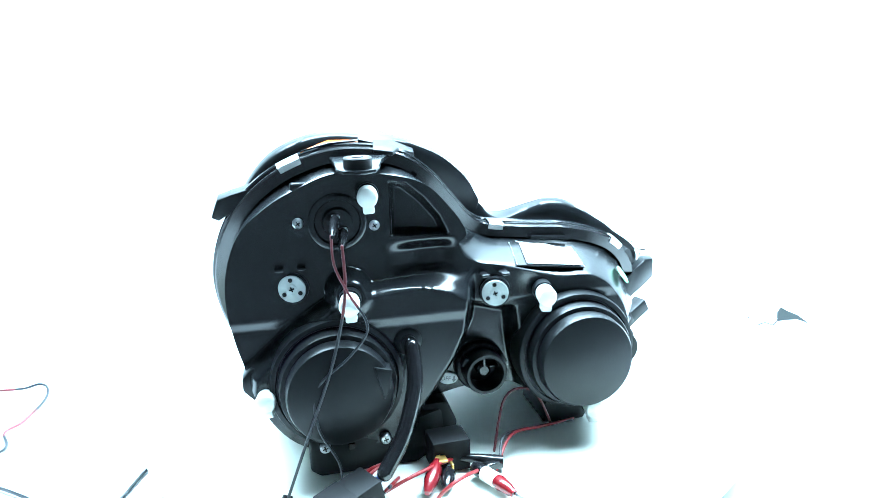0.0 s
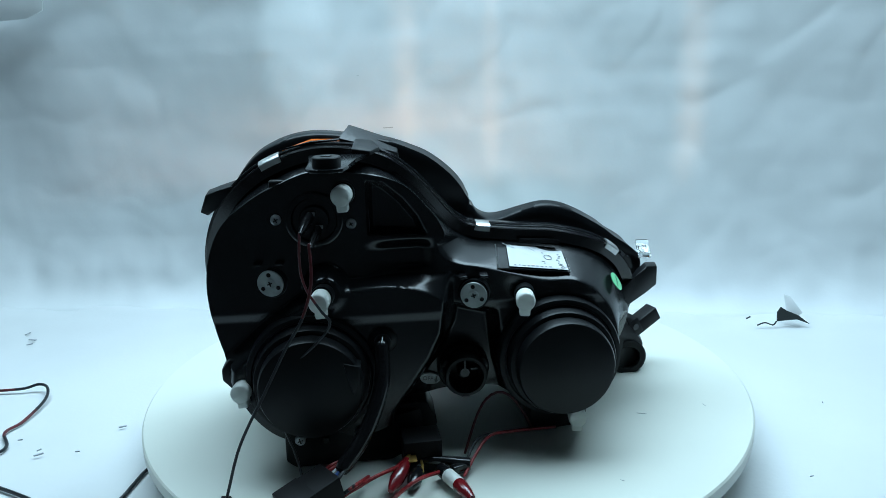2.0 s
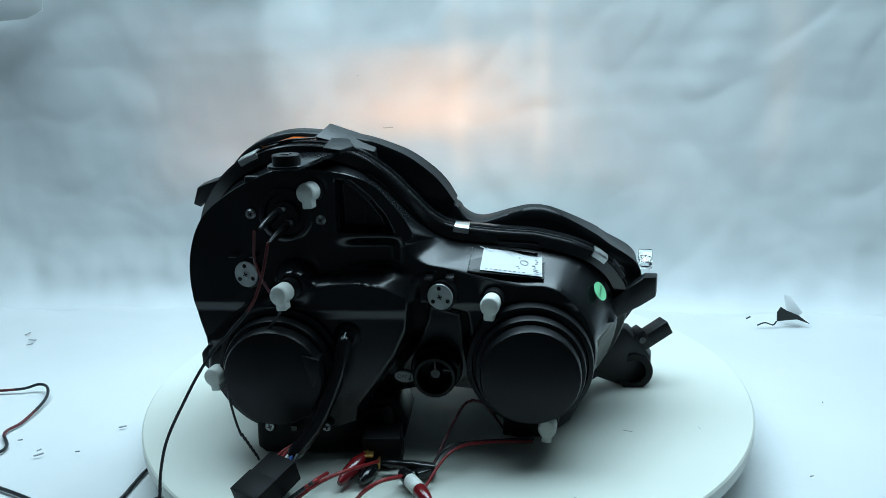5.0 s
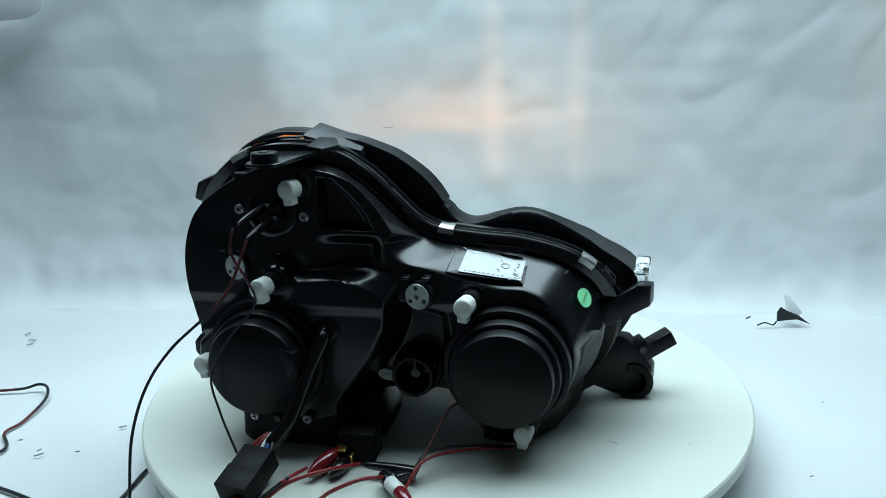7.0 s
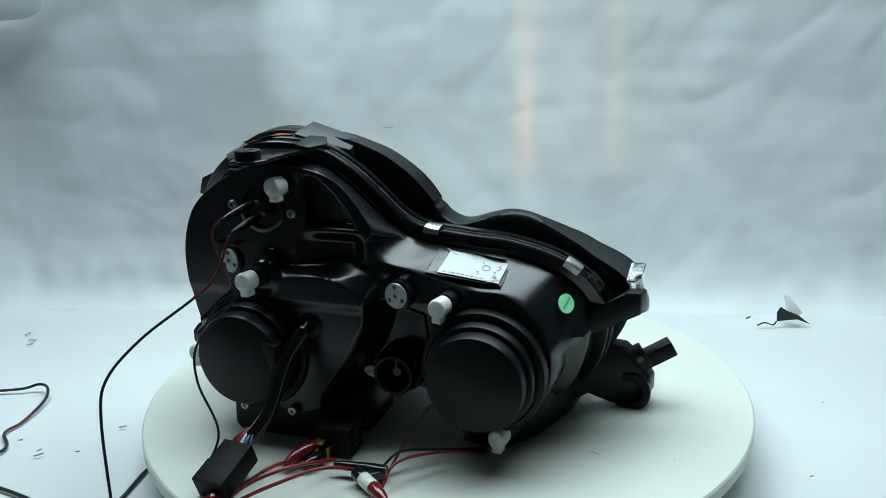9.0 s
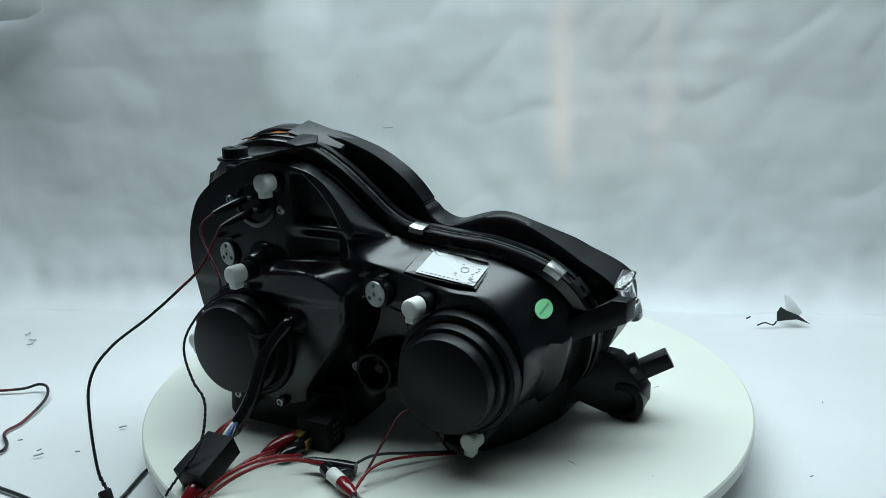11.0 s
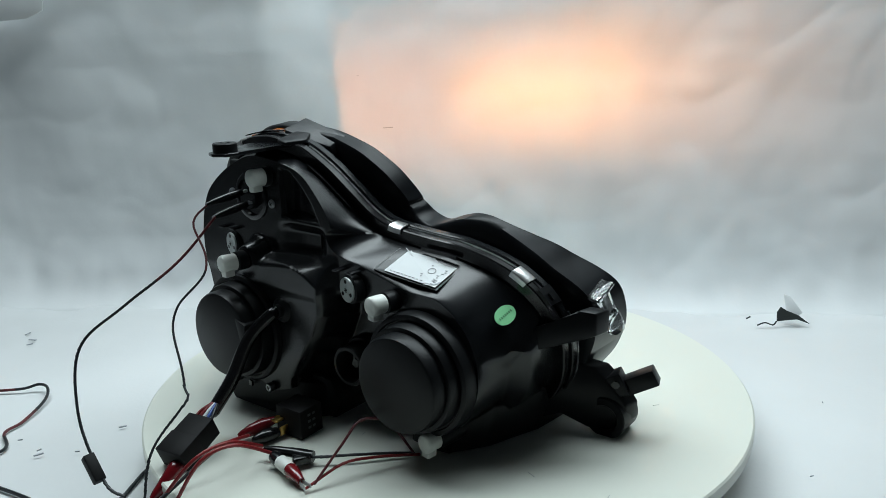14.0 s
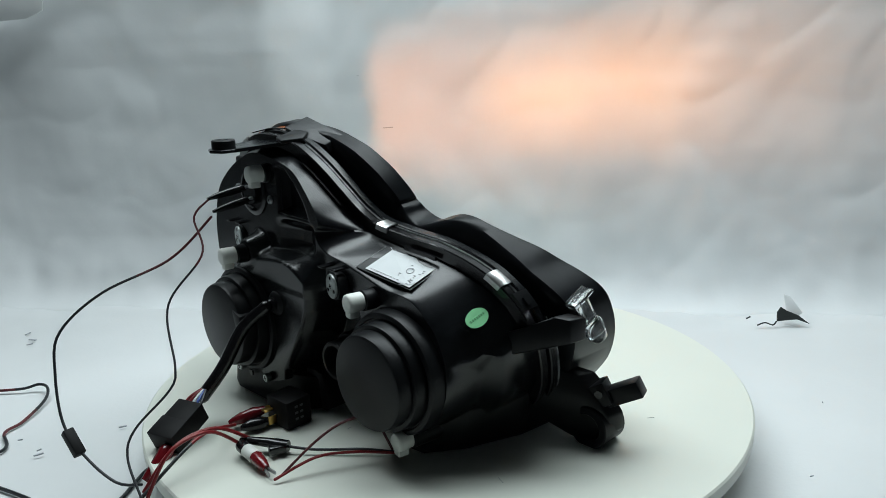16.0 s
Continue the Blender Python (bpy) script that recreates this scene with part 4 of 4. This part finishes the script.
# ---- wires: places along each wire at some times; between them it is drawn by short rigid pieces ----
LAMP_WIRE_OUTER = {
    0: [(-0.073, -0.204, 0.195), (-0.072, -0.206, 0.17), (-0.075, -0.208, 0.145), (-0.084, -0.21, 0.11), (-0.093, -0.212, 0.084), (-0.107, -0.214, 0.048), (-0.125, -0.218, 0)],
    3.5: [(-0.117, -0.184, 0.193), (-0.119, -0.189, 0.166), (-0.129, -0.193, 0.141), (-0.15, -0.196, 0.115), (-0.169, -0.201, 0.085), (-0.193, -0.207, 0.042), (-0.203, -0.214, -0)],
    7: [(-0.155, -0.155, 0.189), (-0.169, -0.165, 0.155), (-0.185, -0.171, 0.137), (-0.216, -0.179, 0.11), (-0.236, -0.188, 0.081), (-0.247, -0.199, 0.044), (-0.249, -0.212, 0)],
    9: [(-0.174, -0.135, 0.189), (-0.185, -0.147, 0.159), (-0.203, -0.154, 0.143), (-0.243, -0.166, 0.115), (-0.269, -0.178, 0.087), (-0.273, -0.189, 0.059), (-0.264, -0.211, -0)],
    12.5: [(-0.195, -0.093, 0.194), (-0.219, -0.113, 0.16), (-0.253, -0.134, 0.128), (-0.283, -0.149, 0.107), (-0.293, -0.162, 0.086), (-0.288, -0.182, 0.05), (-0.274, -0.203, 0.013), (-0.26, -0.212, -0)],
    16: [(-0.214, -0.048, 0.188), (-0.248, -0.071, 0.155), (-0.303, -0.095, 0.132), (-0.334, -0.117, 0.104), (-0.334, -0.134, 0.074), (-0.322, -0.156, 0.038), (-0.3, -0.171, 0.015), (-0.271, -0.185, -0.001), (-0.248, -0.191, 0)],
}
LAMP_WIRE_INNER = {
    0: [(-0.08, -0.206, 0.204), (-0.079, -0.207, 0.183), (-0.07, -0.208, 0.162), (-0.057, -0.209, 0.136), (-0.071, -0.21, 0.114), (-0.098, -0.209, 0.087), (-0.098, -0.212, 0.056), (-0.084, -0.213, 0.027), (-0.083, -0.215, 0.004)],
    3.5: [(-0.124, -0.185, 0.203), (-0.126, -0.184, 0.169), (-0.115, -0.183, 0.144), (-0.109, -0.182, 0.134), (-0.122, -0.181, 0.118), (-0.147, -0.179, 0.094), (-0.154, -0.179, 0.07), (-0.152, -0.179, 0.04), (-0.14, -0.18, 0.004)],
    7: [(-0.165, -0.154, 0.199), (-0.168, -0.154, 0.18), (-0.157, -0.153, 0.156), (-0.154, -0.152, 0.136), (-0.178, -0.151, 0.107), (-0.196, -0.15, 0.075), (-0.192, -0.15, 0.041), (-0.182, -0.15, 0.004)],
    9: [(-0.179, -0.132, 0.204), (-0.187, -0.136, 0.19), (-0.171, -0.147, 0.152), (-0.17, -0.151, 0.141), (-0.188, -0.157, 0.122), (-0.202, -0.163, 0.103), (-0.2, -0.171, 0.077), (-0.184, -0.183, 0.038), (-0.202, -0.193, 0.004)],
    12.5: [(-0.203, -0.089, 0.203), (-0.213, -0.098, 0.189), (-0.195, -0.12, 0.152), (-0.215, -0.136, 0.128), (-0.22, -0.148, 0.108), (-0.208, -0.167, 0.076), (-0.2, -0.176, 0.062), (-0.223, -0.204, 0.021), (-0.23, -0.215, 0.004)],
    16: [(-0.217, -0.042, 0.203), (-0.228, -0.054, 0.189), (-0.217, -0.075, 0.16), (-0.241, -0.107, 0.123), (-0.228, -0.142, 0.08), (-0.23, -0.154, 0.065), (-0.252, -0.179, 0.043), (-0.254, -0.195, 0.027), (-0.238, -0.216, 0.004)],
}
CONDUIT = {
    0: [(-0.027, -0.174, 0.106), (-0.025, -0.191, 0.081), (-0.034, -0.213, 0.05), (-0.048, -0.23, 0.028)],
    3.5: [(-0.068, -0.164, 0.104), (-0.071, -0.179, 0.077), (-0.085, -0.196, 0.047), (-0.102, -0.209, 0.028)],
    7: [(-0.101, -0.145, 0.104), (-0.114, -0.157, 0.078), (-0.128, -0.172, 0.045), (-0.143, -0.181, 0.028)],
    9: [(-0.12, -0.131, 0.105), (-0.135, -0.143, 0.083), (-0.148, -0.161, 0.046), (-0.162, -0.171, 0.028)],
    12.5: [(-0.147, -0.102, 0.106), (-0.166, -0.112, 0.086), (-0.18, -0.128, 0.051), (-0.194, -0.14, 0.028)],
    16: [(-0.166, -0.067, 0.106), (-0.188, -0.073, 0.087), (-0.207, -0.083, 0.053), (-0.226, -0.091, 0.028)],
}
LEAD_A = {
    0: [(0.002, -0.185, 0.012), (-0.024, -0.217, 0.019), (-0.045, -0.224, 0.011), (-0.058, -0.22, 0)],
    3.5: [(-0.046, -0.185, 0.012), (-0.071, -0.217, 0.02), (-0.088, -0.223, 0.013), (-0.103, -0.218, 0)],
    7: [(-0.073, -0.189, 0.012), (-0.098, -0.215, 0.022), (-0.123, -0.222, 0.017), (-0.142, -0.216, 0)],
    9: [(-0.094, -0.182, 0.012), (-0.12, -0.208, 0.023), (-0.149, -0.219, 0.018), (-0.173, -0.215, 0)],
    12.5: [(-0.143, -0.166, 0.012), (-0.163, -0.193, 0.028), (-0.185, -0.21, 0.024), (-0.21, -0.213, 0)],
    16: [(-0.173, -0.141, 0.012), (-0.193, -0.166, 0.035), (-0.218, -0.189, 0.032), (-0.242, -0.201, 0)],
}
LEAD_B = {
    0: [(0.024, -0.199, 0.01), (0.008, -0.226, 0.019), (-0.005, -0.232, 0.012), (-0.011, -0.226, -0)],
    3.5: [(-0.025, -0.202, 0.01), (-0.041, -0.227, 0.02), (-0.053, -0.231, 0.014), (-0.063, -0.223, 0)],
    7: [(-0.049, -0.206, 0.01), (-0.066, -0.226, 0.021), (-0.087, -0.23, 0.015), (-0.102, -0.221, 0)],
    9: [(-0.072, -0.195, 0.01), (-0.098, -0.214, 0.024), (-0.135, -0.225, 0.017), (-0.164, -0.218, 0)],
    12.5: [(-0.122, -0.177, 0.01), (-0.151, -0.204, 0.032), (-0.175, -0.216, 0.027), (-0.199, -0.217, 0)],
    16: [(-0.179, -0.147, 0.01), (-0.196, -0.172, 0.035), (-0.219, -0.197, 0.032), (-0.236, -0.209, 0)],
}
LEAD_C = {
    0: [(-0.04, -0.212, 0.012), (-0.045, -0.233, 0.018), (-0.056, -0.221, 0)],
    3.5: [(-0.081, -0.206, 0.012), (-0.089, -0.228, 0.018), (-0.109, -0.219, -0)],
    7: [(-0.115, -0.194, 0.012), (-0.125, -0.221, 0.019), (-0.147, -0.217, 0)],
    9: [(-0.129, -0.181, 0.012), (-0.143, -0.208, 0.02), (-0.175, -0.216, 0)],
    12.5: [(-0.161, -0.152, 0.012), (-0.175, -0.185, 0.02), (-0.212, -0.214, 0)],
    16: [(-0.191, -0.117, 0.012), (-0.209, -0.161, 0.024), (-0.241, -0.212, 0)],
}
LEAD_D = {
    0: [(0.042, -0.18, 0.008), (0.048, -0.158, 0.017), (0.083, -0.13, 0.01), (0.112, -0.109, 0.004)],
    3.5: [(-0.002, -0.18, 0.008), (0.012, -0.166, 0.017), (0.042, -0.15, 0.013), (0.083, -0.131, 0.004)],
    7: [(-0.029, -0.196, 0.008), (-0.016, -0.183, 0.018), (0.017, -0.169, 0.014), (0.056, -0.154, 0.004)],
    9: [(-0.053, -0.186, 0.008), (-0.039, -0.178, 0.016), (-0.007, -0.168, 0.011), (0.031, -0.157, 0.004)],
    12.5: [(-0.095, -0.18, 0.008), (-0.072, -0.174, 0.01), (-0.045, -0.167, 0.007), (-0.016, -0.161, 0.004)],
    16: [(-0.145, -0.148, 0.008), (-0.113, -0.152, 0.005), (-0.074, -0.155, 0.006), (-0.045, -0.158, 0.004)],
}
LEAD_E = {
    0: [(0.038, -0.19, 0.004), (0.053, -0.156, 0.016), (0.083, -0.131, 0.01), (0.114, -0.107, 0.004)],
    3.5: [(-0.005, -0.203, 0.004), (0.017, -0.173, 0.019), (0.041, -0.157, 0.016), (0.082, -0.134, 0.004)],
    7: [(-0.035, -0.217, 0.004), (-0.02, -0.197, 0.018), (0.016, -0.176, 0.015), (0.055, -0.159, 0.004)],
    9: [(-0.053, -0.216, 0.004), (-0.042, -0.199, 0.018), (-0.007, -0.179, 0.015), (0.031, -0.162, 0.004)],
    12.5: [(-0.092, -0.214, 0.004), (-0.07, -0.194, 0.013), (-0.044, -0.18, 0.011), (-0.012, -0.164, 0.004)],
    16: [(-0.139, -0.195, 0.004), (-0.108, -0.18, 0.014), (-0.077, -0.17, 0.012), (-0.04, -0.16, 0.004)],
}
LEAD_F = {
    0: [(0.038, -0.163, 0.006), (0.048, -0.137, 0.038), (0.063, -0.127, 0.045), (0.079, -0.123, 0.036), (0.092, -0.12, 0.006)],
    3.5: [(-0.002, -0.173, 0.006), (0.013, -0.149, 0.029), (0.028, -0.134, 0.041), (0.043, -0.129, 0.034), (0.061, -0.123, 0.006)],
    7: [(-0.029, -0.205, 0.006), (-0.011, -0.174, 0.028), (0.004, -0.153, 0.043), (0.018, -0.146, 0.037), (0.035, -0.137, 0.006)],
    9: [(-0.048, -0.188, 0.006), (-0.029, -0.169, 0.031), (-0.013, -0.156, 0.046), (-0.001, -0.153, 0.041), (0.02, -0.151, 0.006)],
    12.5: [(-0.086, -0.21, 0.006), (-0.069, -0.189, 0.028), (-0.056, -0.174, 0.044), (-0.038, -0.168, 0.038), (-0.016, -0.163, 0.006)],
    16: [(-0.134, -0.192, 0.006), (-0.108, -0.175, 0.026), (-0.085, -0.164, 0.037), (-0.063, -0.157, 0.035), (-0.048, -0.156, 0.006)],
}


MOVES = []


def make_wire(name, label, course, radius, n, mats):
    """A wire of n short round pieces that follow its course through the clip."""
    t = thing(name, label, "wire")
    times = sorted(course)
    lines = {s: even(catmull(course[s], 80), n + 1) for s in times}
    length = max(np.linalg.norm(lines[s][1] - lines[s][0]) for s in times) * 1.04
    meshes = []
    for mat in mats:
        bm = bmesh.new()
        e = length / 2
        tube(bm, [(0, 0, -e - radius * 0.9), (0, 0, -e - radius * 0.6), (0, 0, -e), (0, 0, -e * 0.93), (0, 0, e * 0.93), (0, 0, e), (0, 0, e + radius * 0.6), (0, 0, e + radius * 0.9)],
             [radius * 0.42, radius * 0.8, radius, radius, radius, radius, radius * 0.8, radius * 0.42], 14)
        ob = part("wire_piece", bm, mat, t, sharp=120)
        meshes.append(ob.data)
        bpy.data.objects.remove(ob)
    for k in range(n):
        ob = new("wire_piece", meshes[k * len(meshes) // n])
        ob.parent = t
        rows = []
        for s in times:
            a, b = Vector(lines[s][k]), Vector(lines[s][k + 1])
            rows.append((float(s), Matrix.Translation((a + b) / 2) @ (b - a).to_track_quat("Z", "Y").to_matrix().to_4x4()))
        MOVES.append((ob, rows))
    return t


make_wire("lamp_wire", "thin dark red and black wire looping from the bulb holder", LAMP_WIRE_OUTER, 0.0012, 56, (WIRE_DARK_RED, WIRE_BLACK, WIRE_BLACK, WIRE_BLACK))
make_wire("lamp_wire", "thin black wire hanging from the bulb holder", LAMP_WIRE_INNER, 0.0010, 56, (WIRE_DARK_RED, WIRE_BLACK, WIRE_BLACK, WIRE_BLACK))
make_wire("cable_conduit", "thick black sleeved cable from the housing to the connector", CONDUIT, 0.0062, 30, (BLACK_GLOSS,))
make_wire("clip_lead", "thin red test lead", LEAD_A, 0.0015, 18, (RED,))
make_wire("clip_lead", "thin red test lead ending in a white-sleeved clip", LEAD_B, 0.0015, 18, (RED,))
make_wire("clip_lead", "thin red test lead to the relay", LEAD_C, 0.0015, 14, (RED, WIRE_BLACK))
make_wire("clip_lead", "thin black wire lying on the turntable", LEAD_D, 0.0012, 18, (WIRE_BLACK,))
make_wire("clip_lead", "thin red wire lying on the turntable", LEAD_E, 0.0012, 18, (RED,))
make_wire("clip_lead", "thin red wire rising under the housing", LEAD_F, 0.0011, 20, (WIRE_DARK_RED,))


# ---- wires, tears and specks on the cloth ----
def floor_wire(label, pts, mats, radius=0.0017):
    t = thing("floor_wire", label, "wire", group="wires lying on the cloth")
    line = catmull(pts, 12 * len(pts))
    n = len(mats)
    for k, mat in enumerate(mats):
        a, b = len(line) * k // n, min(len(line), len(line) * (k + 1) // n + 1)
        bm = bmesh.new()
        tube(bm, line[a:b], radius, 8)
        part("sleeve", bm, mat, t)


floor_wire("twisted red and black wire in a loop on the cloth",
           [(-0.60, 0.09, -0.047), (-0.552, 0.094, -0.046), (-0.506, 0.095, -0.044), (-0.486, 0.098, -0.040), (-0.470, 0.086, -0.040),
            (-0.462, 0.061, -0.044), (-0.463, 0.017, -0.047), (-0.469, -0.008, -0.047), (-0.451, -0.046, -0.047), (-0.50, -0.085, -0.047)],
           (WIRE_DARK_RED, WIRE_BLACK, WIRE_BLACK, WIRE_DARK_RED, WIRE_BLACK))
floor_wire("thin black wire running out from under the turntable", [(-0.270, -0.060, -0.047), (-0.287, -0.087, -0.047), (-0.291, -0.116, -0.047), (-0.294, -0.140, -0.047), (-0.31, -0.2, -0.047)], (WIRE_BLACK,))
floor_wire("black and red wires crossing the cloth's edge", [(-0.45, -0.098, -0.047), (-0.414, -0.114, -0.047), (-0.374, -0.135, -0.047), (-0.354, -0.15, -0.047), (-0.34, -0.20, -0.047)], (WIRE_BLACK, RED))


def make_tear():
    """A ragged tear in the cloth with a lifted flap."""
    t = thing("cloth_tear", "ragged dark tear in the cloth with a lifted white flap", "tear")
    # the shade inside the tear, as a dark slab and dark strips
    bm = bmesh.new()
    slab(bm, [(0.4533, 0.235, -0.0381), (0.4524, 0.235, -0.025), (0.4571, 0.235, -0.0175), (0.4655, 0.235, -0.0231), (0.4823, 0.235, -0.0306), (0.4992, 0.235, -0.0437), (0.4805, 0.235, -0.0362), (0.4636, 0.235, -0.0372)], (0, -0.0015, 0))
    part("hole", bm, TEAR_SHADE, t, smooth=False)
    bm = bmesh.new()
    slab(bm, [(0.4655, 0.236, -0.0231), (0.4683, 0.252, -0.0072), (0.4795, 0.254, -0.0119), (0.4889, 0.236, -0.0287), (0.4805, 0.234, -0.0316)], (0.001, 0.004, 0.001), 0.0008)
    part("flap", bm, CLOTH, t)
    for pts in ([(0.4271, 0.235, -0.0437), (0.4374, 0.235, -0.04), (0.4486, 0.235, -0.0437), (0.4533, 0.235, -0.0381)], [(0.4112, 0.235, -0.0334), (0.4168, 0.235, -0.0306)]):
        bm = bmesh.new()
        tube(bm, catmull(pts, 12), 0.0010, 6)
        part("split", bm, TEAR_SHADE, t)


make_tear()


def make_patch():
    bm = bmesh.new()
    slab(bm, [(-0.70, 0.400, 0.385), (-0.585, 0.392, 0.392), (-0.560, 0.390, 0.402), (-0.548, 0.386, 0.45), (-0.70, 0.394, 0.45)], (0, 0.002, 0), 0.0008)
    tagged(part("cloth_patch", bm, CLOTH, None), "pale corner of cloth pinned over the backdrop", "cloth")


make_patch()


def make_specks():
    """Small scuffs and crumbs on the cloth."""
    for x, y, z, s, a in ((-0.603, 0.290, -0.047, 0.010, 75), (-0.583, 0.265, -0.047, 0.012, -12), (-0.578, 0.248, -0.047, 0.008, 40), (-0.347, -0.001, -0.047, 0.008, 25),
                          (-0.409, -0.055, -0.047, 0.009, 35), (-0.413, -0.046, -0.047, 0.005, 60), (-0.444, -0.024, -0.047, 0.005, 10), (-0.372, -0.051, -0.047, 0.005, 5),
                          (0.325, -0.131, -0.047, 0.004, 20), (0.405, 0.01, -0.047, 0.003, 80)):
        bm = bmesh.new()
        box(bm, pose(x, y, z, 0, 0, a), s, s * 0.22, 0.0012, 0.0003)
        tagged(part("speck", bm, SCUFF, None, smooth=False), "small dark scuff on the white cloth", "speck", group="specks on the cloth")
    for x, y, z, s, a in ((-0.118, 0.395, 0.300, 0.004, 5), (-0.077, 0.392, 0.224, 0.015, 3), (0.472, 0.340, 0.004, 0.005, 70), (0.397, 0.342, -0.044, 0.020, 95)):
        bm = bmesh.new()
        box(bm, pose(x, y, z) @ REAR @ pose(0, 0, 0, 0, 0, a), s, s * 0.09, 0.0006, 0.0002)
        tagged(part("speck", bm, VENT, None, smooth=False), "faint mark on the hanging cloth", "speck", group="specks on the backdrop")


make_specks()


# ---- what moves ----
def spin(t):
    """The turn of the table at t seconds, in degrees."""
    return float(np.interp(t, (0.0, 4.0, 6.5, 9.0, 11.5, 16.0), (12.55, -1.8, -11.0, -19.85, -29.05, -45.6)))


def motions():
    rows = [(t, pose(0, 0, 0, 0, 0, spin(t))) for t in (0.0, 2.0, 4.0, 5.25, 6.5, 7.75, 9.0, 10.25, 11.5, 13.0, 14.5, 16.0)]
    for ob in (turntable, headlight, relay, red_clip, dark_clip):
        walk(ob, rows)
    # the indicator's flash every 0.6525 s, made by turning its shielded emitters away
    rows = []
    for k in range(-2, 25):
        peak = 0.92 + 0.6525 * k
        for d, a in ((-0.326, 170), (-0.25, 105), (-0.2, 86), (-0.15, 76), (-0.11, 56), (-0.06, 20), (0.0, 0), (0.06, 20), (0.11, 56), (0.15, 76), (0.2, 86), (0.25, 105)):
            if 0.02 < peak + d < 15.98:
                rows.append((peak + d, AIM @ pose(0, 0, 0, -a, 0, 0)))
    rows = [(0.0, AIM @ pose(0, 0, 0, -125, 0, 0))] + rows + [(16.0, AIM @ pose(0, 0, 0, -32, 0, 0))]
    walk(indicator, rows)
    walk(connector, [(t, pose(x, y, z, 0, 0, a) @ pose(0, 0, 0, 0, tilt, 0)) for t, x, y, z, a, tilt in (
        (0.0, -0.073, -0.242, 0.015, -140, 12), (3.5, -0.124, -0.229, 0.015, -136, 13), (7.0, -0.157, -0.206, 0.016, -112, 18),
        (9.0, -0.176, -0.198, 0.016, -114, 19), (12.5, -0.207, -0.171, 0.017, -118, 21), (16.0, -0.238, -0.124, 0.017, -116, 21))])
    walk(white_clip, [(t, pose(x, y, 0.009, 0, 0, a)) for t, x, y, a in (
        (0.0, 0.020, -0.193, -52), (3.5, -0.024, -0.196, -62), (7.0, -0.052, -0.202, -60), (9.0, -0.074, -0.196, -56), (12.5, -0.122, -0.180, -52), (16.0, -0.178, -0.148, -50))])
    walk(black_clip, [(t, pose(x, y, 0.008, 0, 0, a)) for t, x, y, a in (
        (0.0, 0.000, -0.180, -6), (3.5, -0.043, -0.184, -7), (7.0, -0.070, -0.188, -12), (9.0, -0.093, -0.186, -12), (12.5, -0.137, -0.170, -14), (16.0, -0.180, -0.142, -11))])
    course = LAMP_WIRE_OUTER
    rows = []
    for s, k in ((0, 40), (3.5, 40), (7, 40), (9, 40), (12.5, 38), (16, 31)):
        line = even(catmull(course[s], 80), 41)
        a, b = Vector(line[k]), Vector(line[k - 2])
        rows.append((float(s), Matrix.Translation(a if s > 10 else a + (a - b)) @ (a - b).to_track_quat("X", "Z").to_matrix().to_4x4()))
    walk(inline_plug, rows)
    for ob, rows in MOVES:
        walk(ob, rows)


motions()
